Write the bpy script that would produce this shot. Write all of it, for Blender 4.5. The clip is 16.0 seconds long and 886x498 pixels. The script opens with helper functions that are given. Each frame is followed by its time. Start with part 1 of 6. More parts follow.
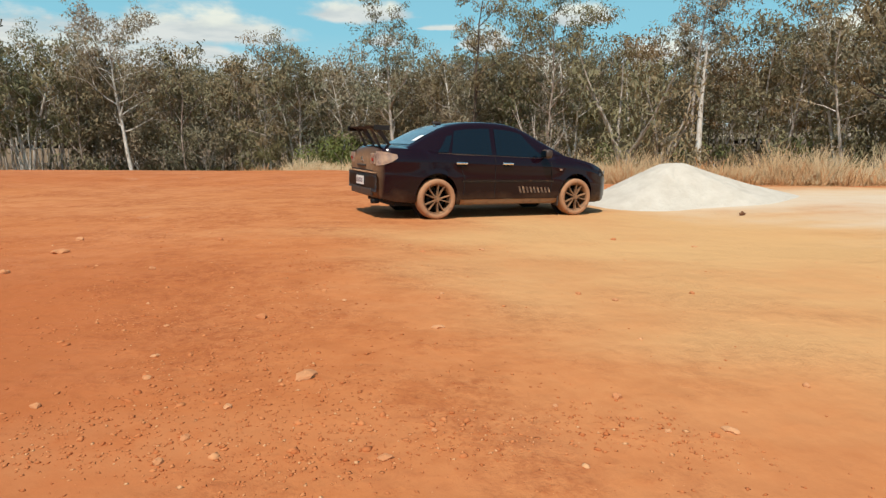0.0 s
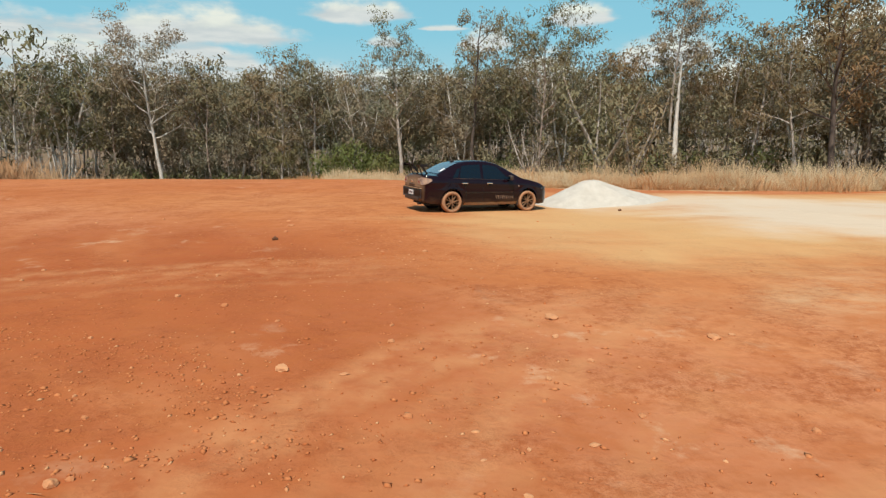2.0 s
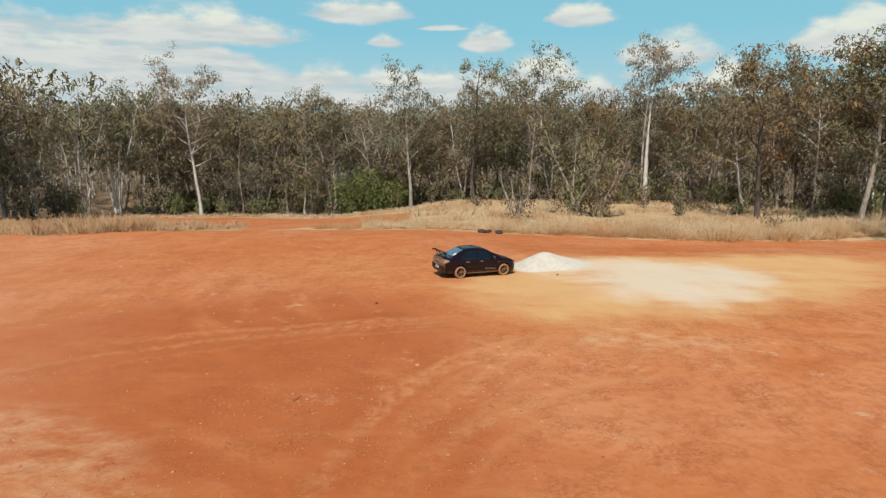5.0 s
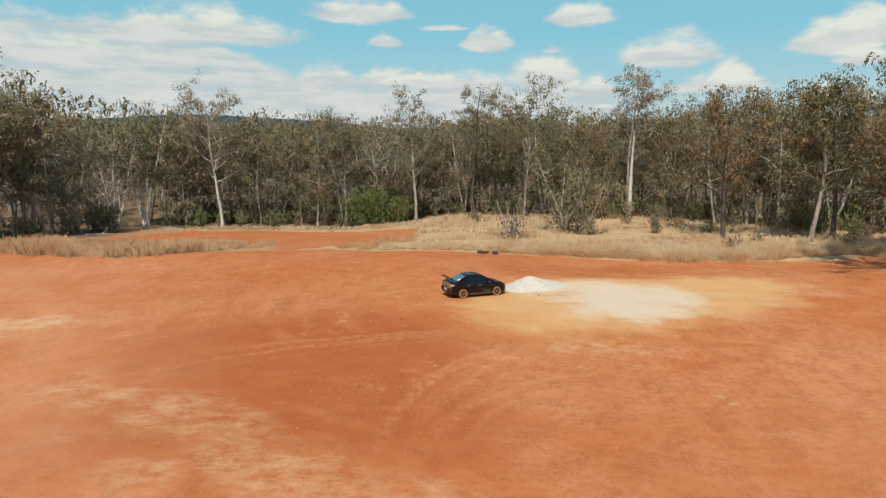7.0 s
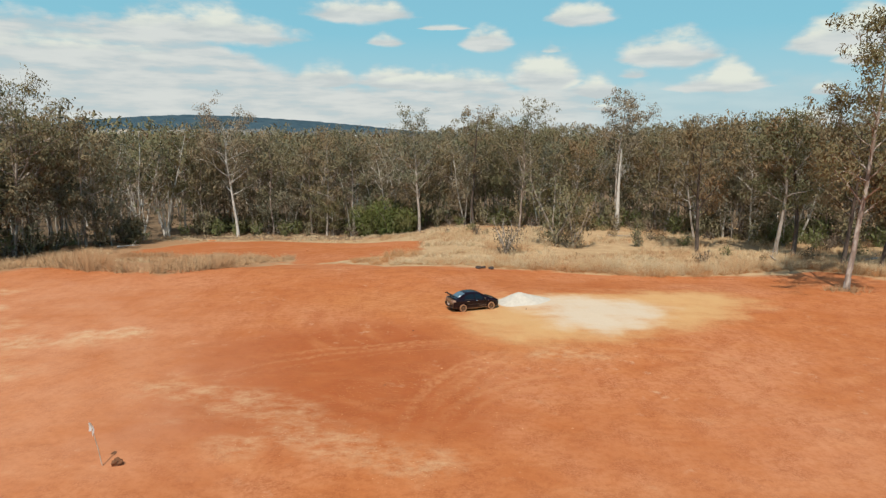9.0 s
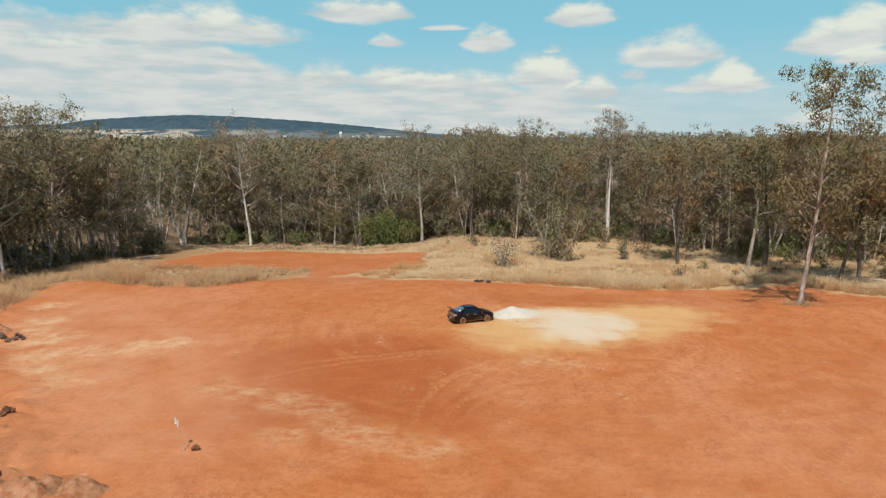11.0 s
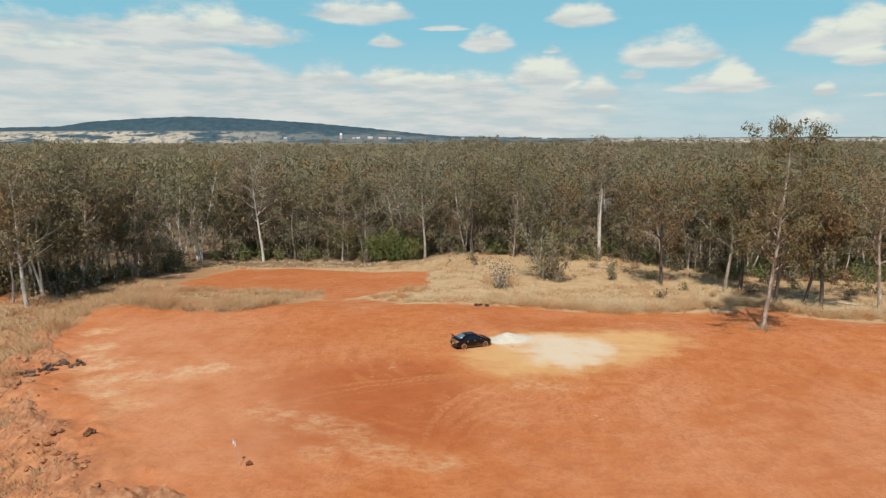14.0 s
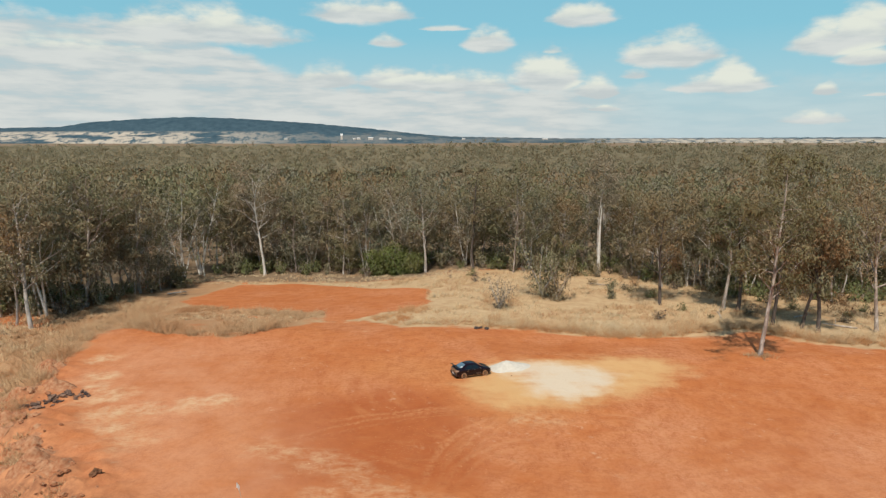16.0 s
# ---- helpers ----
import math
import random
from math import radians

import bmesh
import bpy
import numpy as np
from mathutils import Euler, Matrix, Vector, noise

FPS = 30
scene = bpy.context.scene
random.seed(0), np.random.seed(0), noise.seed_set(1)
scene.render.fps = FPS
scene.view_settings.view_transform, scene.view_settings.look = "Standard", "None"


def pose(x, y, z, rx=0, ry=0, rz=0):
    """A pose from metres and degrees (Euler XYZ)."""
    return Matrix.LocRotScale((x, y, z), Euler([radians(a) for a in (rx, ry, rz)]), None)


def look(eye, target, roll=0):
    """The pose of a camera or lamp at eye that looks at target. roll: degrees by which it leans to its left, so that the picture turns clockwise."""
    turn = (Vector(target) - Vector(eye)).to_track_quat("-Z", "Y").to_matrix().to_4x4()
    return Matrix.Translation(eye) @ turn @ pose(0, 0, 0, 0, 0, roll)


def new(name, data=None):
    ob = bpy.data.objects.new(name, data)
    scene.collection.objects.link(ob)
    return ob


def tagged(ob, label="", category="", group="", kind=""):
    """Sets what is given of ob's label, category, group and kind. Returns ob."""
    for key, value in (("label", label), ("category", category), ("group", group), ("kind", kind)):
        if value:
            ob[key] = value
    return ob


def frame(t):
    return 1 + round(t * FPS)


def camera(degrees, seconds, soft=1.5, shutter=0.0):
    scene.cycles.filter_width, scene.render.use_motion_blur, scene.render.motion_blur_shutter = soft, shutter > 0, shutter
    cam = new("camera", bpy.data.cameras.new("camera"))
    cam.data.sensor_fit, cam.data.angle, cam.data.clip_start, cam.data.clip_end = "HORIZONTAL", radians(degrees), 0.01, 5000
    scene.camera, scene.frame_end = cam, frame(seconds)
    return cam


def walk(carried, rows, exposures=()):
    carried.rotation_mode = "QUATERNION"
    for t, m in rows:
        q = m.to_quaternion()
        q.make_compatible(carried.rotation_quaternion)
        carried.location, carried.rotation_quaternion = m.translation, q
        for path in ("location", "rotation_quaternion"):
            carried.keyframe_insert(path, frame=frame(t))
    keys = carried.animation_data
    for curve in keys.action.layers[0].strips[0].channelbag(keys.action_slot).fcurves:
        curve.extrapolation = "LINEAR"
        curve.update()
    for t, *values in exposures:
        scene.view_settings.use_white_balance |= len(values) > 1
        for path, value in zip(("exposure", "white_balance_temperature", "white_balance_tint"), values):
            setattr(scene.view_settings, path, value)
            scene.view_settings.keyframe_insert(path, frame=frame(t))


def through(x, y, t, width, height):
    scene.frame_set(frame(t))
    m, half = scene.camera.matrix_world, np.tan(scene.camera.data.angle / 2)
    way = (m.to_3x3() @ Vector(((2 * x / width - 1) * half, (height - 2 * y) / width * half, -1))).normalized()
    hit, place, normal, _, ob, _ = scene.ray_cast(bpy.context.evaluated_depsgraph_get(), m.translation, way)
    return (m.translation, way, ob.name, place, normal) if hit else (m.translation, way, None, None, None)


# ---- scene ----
cam = camera(72.0, 16.0, soft=1.35)
PATH = [
    (0, (-0.105, -0.195, 1.235), (-0.102, 1.91, 0.851), 0.0),
    (0.5, (-0.173, -2.157, 1.272), (-0.171, -0.051, 0.888), 0.0),
    (1, (-0.266, -4.294, 1.325), (-0.264, -2.189, 0.942), 0.0),
    (1.5, (-0.382, -6.678, 1.525), (-0.38, -4.572, 1.142), 0.0),
    (2, (-0.475, -8.849, 2.173), (-0.473, -6.743, 1.79), 0.0),
    (2.5, (-0.554, -11.097, 3.024), (-0.552, -8.992, 2.64), 0.0),
    (3, (-0.654, -13.283, 3.892), (-0.653, -11.178, 3.509), 0.0),
    (3.5, (-0.714, -15.426, 4.709), (-0.714, -13.32, 4.326), 0.0),
    (4, (-0.849, -17.565, 5.54), (-0.847, -15.459, 5.157), 0.0),
    (6.5, (-1.499, -29.251, 9.982), (-1.499, -27.145, 9.599), 0.0),
    (7, (-1.596, -31.316, 10.829), (-1.596, -29.211, 10.446), 0.0),
    (7.5, (-1.649, -33.327, 11.667), (-1.65, -31.223, 11.284), 0.0),
    (8, (-1.69, -35.413, 12.529), (-1.69, -33.307, 12.146), 0.0),
    (8.5, (-1.8, -37.411, 13.322), (-1.801, -35.306, 12.938), 0.0),
    (9, (-1.879, -39.442, 14.178), (-1.879, -37.337, 13.794), 0.0),
    (11.5, (-2.17, -48.491, 18.369), (-2.171, -46.386, 17.986), 0.1),
    (12, (-2.232, -49.986, 19.213), (-2.233, -47.881, 18.831), 0.1),
    (12.5, (-2.32, -51.338, 20.092), (-2.321, -49.232, 19.709), 0.1),
    (13, (-2.442, -52.618, 21.061), (-2.442, -50.513, 20.678), 0.1),
    (13.5, (-2.448, -53.542, 21.822), (-2.449, -51.437, 21.44), 0.0),
    (14, (-2.46, -54.414, 22.724), (-2.462, -52.308, 22.342), 0.0),
    (14.5, (-2.458, -54.686, 23.607), (-2.461, -52.58, 23.225), 0.0),
    (15, (-2.463, -54.726, 24.502), (-2.465, -52.622, 24.12), 0.0),
    (15.5, (-2.441, -54.65, 25.339), (-2.443, -52.544, 24.957), 0.0),
    (16, (-2.42, -54.557, 26.189), (-2.424, -52.452, 25.807), 0.0),
]
walk(cam, [(t, look(eye, target, roll)) for t, eye, target, roll in PATH],
     exposures=[(0, 0.12), (1.5, 0.1), (4.0, 0.05), (8.0, 0.0), (16.0, 0.0)])

# ---- helpers of this scene ----
def part(name, bm, material, parent=None, label="", smooth=False):
    """One bmesh, as one mesh object under a thing or a part."""
    me = bpy.data.meshes.new(name)
    bm.to_mesh(me)
    bm.free()
    me.materials.append(material)
    if smooth:
        me.shade_smooth()
    ob = new(name, me)
    if parent is not None:
        ob.parent = parent
    if label:
        ob["label"] = label
    return ob


def mesh_of(name, verts, faces, material, smooth=False):
    me = bpy.data.meshes.new(name)
    me.from_pydata(verts, [], faces)
    me.materials.append(material)
    if smooth:
        me.shade_smooth()
    me.update()
    return me


def quads_mesh(name, corners, material, normals=None):
    """A mesh of many loose four-sided pieces; corners: array n x 4 x 3; normals: one soft normal a piece."""
    n = len(corners)
    me = bpy.data.meshes.new(name)
    me.vertices.add(4 * n)
    me.vertices.foreach_set("co", np.asarray(corners, dtype=np.float32).ravel())
    me.loops.add(4 * n)
    me.loops.foreach_set("vertex_index", np.arange(4 * n, dtype=np.int32))
    me.polygons.add(n)
    me.polygons.foreach_set("loop_start", np.arange(0, 4 * n, 4, dtype=np.int32))
    me.update(calc_edges=True)
    if normals is not None:
        me.shade_smooth()
        soft = me.attributes.new("custom_normal", "FLOAT_VECTOR", "POINT")
        soft.data.foreach_set("vector", np.repeat(np.asarray(normals, dtype=np.float32), 4, 0).ravel())
    me.materials.append(material)
    return me


def smooth_step(a, b, x):
    t = np.clip((np.asarray(x, dtype=float) - a) / (b - a), 0, 1)
    return t * t * (3 - 2 * t)


# ---- world and sun ----
SUN_TO = Vector((0.12, 0.52, -0.85)).normalized()      # the way the sunlight goes
sun_el = math.asin(-SUN_TO.z)
sun_az = math.atan2(-SUN_TO.x, -SUN_TO.y)

world = bpy.data.worlds.new("sky")
scene.world = world
world.use_nodes = True
nt = world.node_tree
nt.nodes.clear()


def wn(kind, **values):
    n = nt.nodes.new(kind)
    for k, v in values.items():
        n.inputs[k].default_value = v
    return n


def wmath(op, a, b=None, c=None):
    n = nt.nodes.new("ShaderNodeMath")
    n.operation = op
    for i, v in enumerate((a, b, c)):
        if v is None:
            continue
        if isinstance(v, (int, float)):
            n.inputs[i].default_value = v
        else:
            nt.links.new(v, n.inputs[i])
    return n.outputs[0]


sky = nt.nodes.new("ShaderNodeTexSky")
sky.sky_type = "NISHITA"
sky.sun_disc = False
sky.sun_elevation, sky.sun_rotation = sun_el, sun_az
sky.air_density, sky.dust_density, sky.ozone_density = 1.0, 0.4, 1.6
geo = nt.nodes.new("ShaderNodeTexCoord")
sep = nt.nodes.new("ShaderNodeSeparateXYZ")
nt.links.new(geo.outputs["Generated"], sep.inputs[0])
# the sky's own plan: u = degrees to the right of +y, v = degrees up
u_deg = wmath("MULTIPLY", wmath("ARCTAN2", sep.outputs[0], sep.outputs[1]), 57.2958)
v_deg = wmath("MULTIPLY", wmath("ARCSINE", sep.outputs[2]), 57.2958)
plan = nt.nodes.new("ShaderNodeCombineXYZ")
nt.links.new(u_deg, plan.inputs[0])
nt.links.new(wmath("MULTIPLY", v_deg, 2.1), plan.inputs[1])
puff = wn("ShaderNodeTexNoise", Scale=0.34, Detail=5.0, Roughness=0.55)
nt.links.new(plan.outputs[0], puff.inputs["Vector"])
flatter = nt.nodes.new("ShaderNodeCombineXYZ")
nt.links.new(wmath("MULTIPLY", u_deg, 0.22), flatter.inputs[0])
nt.links.new(wmath("MULTIPLY", v_deg, 1.25), flatter.inputs[1])
bars = wn("ShaderNodeTexNoise", Scale=0.8, Detail=5.0, Roughness=0.55)
nt.links.new(flatter.outputs[0], bars.inputs["Vector"])


def wrange(v, a, b, c=0.0, d=1.0, soft=True):
    n = nt.nodes.new("ShaderNodeMapRange")
    if soft:
        n.interpolation_type = "SMOOTHSTEP"
    nt.links.new(v, n.inputs[0])
    for i, k in enumerate((a, b, c, d)):
        n.inputs[i + 1].default_value = k
    return n.outputs[0]


def wmix(f, a, b):
    n = nt.nodes.new("ShaderNodeMix")
    n.data_type = "RGBA"
    for i, v in ((0, f), (6, a), (7, b)):
        if isinstance(v, tuple):
            n.inputs[i].default_value = (*v, 1)
        else:
            nt.links.new(v, n.inputs[i])
    return n.outputs[2]


# heaped clouds with flat feet: middle, foot, half-width and height in degrees, and how dense
CLOUDS = [(-7.4, 10.46, 5.4, 1.82, 1), (12.2, 10.04, 3.3, 1.8, 1), (4.0, 8.17, 2.6, 1.88, 1), (0.3, 9.52, 2.8, 0.56, 0.7), (-5.1, 8.25, 2.0, 1.13, 0.75), (9.6, 7.51, 1.3, 1.13, 0.6),
          (19.7, 6.63, 4.7, 2.44, 1), (23.8, 4.11, 4.9, 1.5, 1), (24.4, 4.36, 2.4, 2.5, 1), (31.7, 6.9, 3.5, 2.52, 1), (33.1, 7.68, 2.8, 2.46, 1), (33.6, 5.79, 2.6, 1.14, 0.95),
          (31.3, 3.49, 1.3, 1.02, 0.9), (16.8, 5.24, 1.9, 1.13, 0.65), (34.6, 3.2, 1.3, 0.33, 0.9), (-20.5, 8.4, 9.5, 3.2, 0.85), (-31.0, 6.21, 9.4, 2.48, 0.75), (9.1, 4.9, 3.9, 2.6, 1.1),
          (-10.4, 4.9, 3.5, 1.95, 0.95), (0.8, 4.5, 7.7, 1.9, 0.9), (13.5, 3.9, 2.9, 1.9, 0.9), (-4.3, 4.87, 5.1, 2.05, 0.85), (14.3, 2.5, 1.9, 0.68, 0.9), (30.8, 1.31, 4.0, 1.48, 0.6)]
total = tops = None
for cu, cv, ru, rv, thick in CLOUDS:
    du = wmath("MULTIPLY", wmath("SUBTRACT", u_deg, cu), 1 / ru)
    dv = wmath("MULTIPLY", wmath("SUBTRACT", v_deg, cv), 1 / rv)
    body_c = wmath("SUBTRACT", wmath("SUBTRACT", thick, wmath("MULTIPLY", du, du)), wmath("MAXIMUM", dv, wmath("MULTIPLY", dv, -2.6)))
    crest = wmath("MINIMUM", wmath("ADD", body_c, 0.3), wmath("SUBTRACT", dv, 0.1))
    total = body_c if total is None else wmath("MAXIMUM", total, body_c)
    tops = crest if tops is None else wmath("MAXIMUM", tops, crest)
swell = wmath("SUBTRACT", puff.outputs[0], 0.5)
heaped = wmath("ADD", wmath("MAXIMUM", total, -1.2), wmath("MULTIPLY", swell, 1.5))
heaped = wrange(heaped, -0.16, 0.52)
# a broken layer low over the land, thinning to the right
rim = wrange(u_deg, -9.0, -25.0, 5.0, 9.6)
under = wrange(wmath("ADD", wmath("SUBTRACT", rim, v_deg), wmath("MULTIPLY", swell, 3.0)), -0.3, 1.1)
layer = wmath("MULTIPLY", under, wmath("MULTIPLY", wrange(u_deg, 21.0, 9.0, 0.3, 1.0), wrange(bars.outputs[0], 0.3, 0.52, 0.62, 1.0)))
thickness = wmath("MAXIMUM", heaped, layer)
tint = nt.nodes.new("ShaderNodeMix")
tint.data_type, tint.blend_type = "RGBA", "MULTIPLY"
tint.inputs[0].default_value = 1.0
nt.links.new(sky.outputs[0], tint.inputs[6])
tint.inputs[7].default_value = (1.05, 1.24, 1.1, 1)
clear = wmix(wrange(v_deg, 32.0, 9.0, 0.0, 0.8), tint.outputs[2], (2.25, 5.5, 6.8))      # light blue low down
hazy = wmix(wrange(v_deg, 9.0, 0.0, 0.0, 0.9, False), clear, (4.7, 6.1, 6.6))      # pale air towards the horizon
grey = wmix(wrange(bars.outputs[0], 0.36, 0.64), (5.5, 5.95, 5.95), (6.9, 7.1, 6.8))
bright = wmath("MULTIPLY", wrange(wmath("ADD", tops, wmath("MULTIPLY", swell, 0.8)), 0.0, 0.5), heaped)
white = wmix(bright, grey, (7.9, 8.1, 7.1))
cover = wmix(wmath("MULTIPLY", thickness, 0.94), hazy, white)
back = wn("ShaderNodeBackground", Strength=0.1)
nt.links.new(cover, back.inputs[0])
out = nt.nodes.new("ShaderNodeOutputWorld")
nt.links.new(back.outputs[0], out.inputs[0])

sun = new("sun", bpy.data.lights.new("sun", "SUN"))
sun.data.energy, sun.data.angle, sun.data.color = 4.2, radians(0.53), (1.0, 0.94, 0.84)
sun.rotation_euler = SUN_TO.to_track_quat("-Z", "Y").to_euler()
# ---- materials ----
class Mat:
    """A small builder of node materials."""

    def __init__(self, name, rough=0.8, metal=0.0, color=(0.5, 0.5, 0.5), spec=0.5):
        self.m = bpy.data.materials.new(name)
        self.m.use_nodes = True
        self.t = self.m.node_tree
        self.b = self.t.nodes["Principled BSDF"]
        self.b.inputs["Roughness"].default_value = rough
        self.b.inputs["Metallic"].default_value = metal
        self.b.inputs["Base Color"].default_value = (*color, 1)
        self.b.inputs["Specular IOR Level"].default_value = spec
        self.pos = None

    def coords(self):
        if self.pos is None:
            self.pos = self.t.nodes.new("ShaderNodeNewGeometry").outputs["Position"]
        return self.pos

    def local(self):
        return self.t.nodes.new("ShaderNodeTexCoord").outputs["Object"]

    def noise(self, scale, detail=4.0, rough=0.55, at=None, stretch=None):
        n = self.t.nodes.new("ShaderNodeTexNoise")
        n.inputs["Scale"].default_value, n.inputs["Detail"].default_value, n.inputs["Roughness"].default_value = scale, detail, rough
        src = at if at is not None else self.coords()
        if stretch:
            mp = self.t.nodes.new("ShaderNodeMapping")
            mp.inputs["Scale"].default_value = stretch[:3]
            if len(stretch) > 3:
                mp.inputs["Rotation"].default_value = (0, 0, radians(stretch[3]))
            self.t.links.new(src, mp.inputs[0])
            src = mp.outputs[0]
        self.t.links.new(src, n.inputs["Vector"])
        return n.outputs[0]

    def rng(self, v, a, b, c=0.0, d=1.0, soft=False):
        n = self.t.nodes.new("ShaderNodeMapRange")
        if soft:
            n.interpolation_type = "SMOOTHSTEP"
        self.t.links.new(v, n.inputs[0])
        for i, k in enumerate((a, b, c, d)):
            n.inputs[i + 1].default_value = k
        return n.outputs[0]

    def math(self, op, a, b=0.0):
        n = self.t.nodes.new("ShaderNodeMath")
        n.operation = op
        for i, v in enumerate((a, b)):
            if isinstance(v, (int, float)):
                n.inputs[i].default_value = v
            else:
                self.t.links.new(v, n.inputs[i])
        return n.outputs[0]

    def mix(self, f, a, b, kind="MIX"):
        n = self.t.nodes.new("ShaderNodeMix")
        n.data_type, n.blend_type = "RGBA", kind
        for i, v in ((0, f), (6, a), (7, b)):
            if isinstance(v, (int, float)):
                n.inputs[i].default_value = v
            elif isinstance(v, tuple):
                n.inputs[i].default_value = (*v, 1)
            else:
                self.t.links.new(v, n.inputs[i])
        return n.outputs[2]

    def attr(self, name):
        n = self.t.nodes.new("ShaderNodeAttribute")
        n.attribute_name = name
        return n.outputs["Fac"]

    def color(self, c):
        self.t.links.new(c, self.b.inputs["Base Color"])
        return self

    def rough(self, v):
        self.t.links.new(v, self.b.inputs["Roughness"])
        return self

    def bump(self, h, strength=0.5, dist=0.02):
        n = self.t.nodes.new("ShaderNodeBump")
        n.inputs["Strength"].default_value, n.inputs["Distance"].default_value = strength, dist
        self.t.links.new(h, n.inputs["Height"])
        self.t.links.new(n.outputs[0], self.b.inputs["Normal"])
        return self

    def island(self):
        return self.t.nodes.new("ShaderNodeNewGeometry").outputs["Random Per Island"]

    def each(self):
        return self.t.nodes.new("ShaderNodeObjectInfo").outputs["Random"]


def leaf_material(name, a, b, c, through=0.25, vary=True):
    m = Mat(name, rough=0.6, spec=0.2)
    col = m.mix(m.island(), a, b)
    col = m.mix(m.rng(m.noise(0.11, 3), 0.46, 0.6, 0, 0.85), col, c)
    if vary:
        col = m.mix(m.rng(m.each(), 0.55, 1, 0.0, 0.75), col, c)
        col = m.mix(m.rng(m.each(), 0.45, 0, 0.0, 0.7), col, (0.8 * a[0], 0.95 * a[1], 0.8 * a[2]))
    m.color(col)
    tr = m.t.nodes.new("ShaderNodeBsdfTranslucent")
    m.t.links.new(col, tr.inputs[0])
    mx = m.t.nodes.new("ShaderNodeMixShader")
    mx.inputs[0].default_value = through
    m.t.links.new(m.b.outputs[0], mx.inputs[1])
    m.t.links.new(tr.outputs[0], mx.inputs[2])
    m.t.links.new(mx.outputs[0], m.t.nodes["Material Output"].inputs[0])
    return m.m


LEAF = leaf_material("eucalypt_leaves", (0.205, 0.179, 0.098), (0.29, 0.252, 0.15), (0.30, 0.216, 0.122), 0.30)
BRUSH = leaf_material("brush_leaves", (0.225, 0.22, 0.098), (0.32, 0.30, 0.155), (0.30, 0.245, 0.12), 0.48)
LEAF_GREY = leaf_material("grey_leaves", (0.235, 0.212, 0.14), (0.325, 0.292, 0.2), (0.33, 0.246, 0.16), 0.30)
LEAF_GREEN = leaf_material("green_leaves", (0.125, 0.145, 0.04), (0.22, 0.232, 0.078), (0.23, 0.205, 0.078), 0.35)
LEAF_RUST = leaf_material("rusty_leaves", (0.20, 0.153, 0.078), (0.27, 0.204, 0.108), (0.30, 0.178, 0.088), 0.30)
LEAF_FAR = leaf_material("far_leaves", (0.215, 0.186, 0.11), (0.285, 0.247, 0.15), (0.285, 0.212, 0.125), 0.45, vary=False)
TWIG = leaf_material("bare_twigs", (0.15, 0.112, 0.08), (0.23, 0.175, 0.13), (0.19, 0.135, 0.09), 0.3)
GRASS = leaf_material("dry_grass", (0.48, 0.25, 0.11), (0.62, 0.39, 0.20), (0.48, 0.215, 0.085), 0.4, vary=False)
GRASS_PALE = leaf_material("bleached_grass", (0.53, 0.395, 0.235), (0.72, 0.57, 0.37), (0.54, 0.35, 0.185), 0.4, vary=False)
GRASS_BROWN = leaf_material("brown_grass", (0.42, 0.25, 0.13), (0.62, 0.42, 0.24), (0.44, 0.225, 0.105), 0.38, vary=False)


def bark_material(name, pale, dark, share):
    m = Mat(name, rough=0.85, spec=0.2)
    n1 = m.noise(2.2, 5, 0.6, at=m.local(), stretch=(1, 1, 0.35))
    n2 = m.noise(11, 4, 0.6, at=m.local(), stretch=(1, 1, 0.2))
    col = m.mix(m.rng(n1, share - 0.08, share + 0.08), pale, dark)
    col = m.mix(m.rng(n2, 0.4, 0.75, 0, 0.5), col, tuple(0.55 * k for k in dark))
    m.color(col).bump(n2, 0.6, 0.03)
    return m.m


BARK_WHITE = bark_material("white_gum_bark", (0.72, 0.67, 0.60), (0.44, 0.37, 0.31), 0.58)
BARK_GREY = bark_material("grey_gum_bark", (0.54, 0.47, 0.41), (0.33, 0.27, 0.22), 0.52)
BARK_MOTTLED = bark_material("mottled_gum_bark", (0.56, 0.48, 0.41), (0.27, 0.20, 0.16), 0.46)
BARK_DARK = bark_material("ironbark", (0.14, 0.105, 0.085), (0.08, 0.06, 0.05), 0.5)


TRACKS = [(5.3, -37.4, 39.2, -8, -0.7, 14), (3.9, -41.4, 43.5, -6, 1.9, 11), (10.7, -12.1, 14.4, -1.2, -3.6, 8), (28.2, -21.1, 32.4, 0.3, -4.5, 8),
          (18, 16.6, 5.6, 23.5, 17, 7), (9.5, -12.4, 13.2, -2.4, -6.8, 8), (7.8, -14.7, 10.4, 0.5, -7.3, 8), (13.5, -3.7, 3.7, 16.9, -2, 6)]


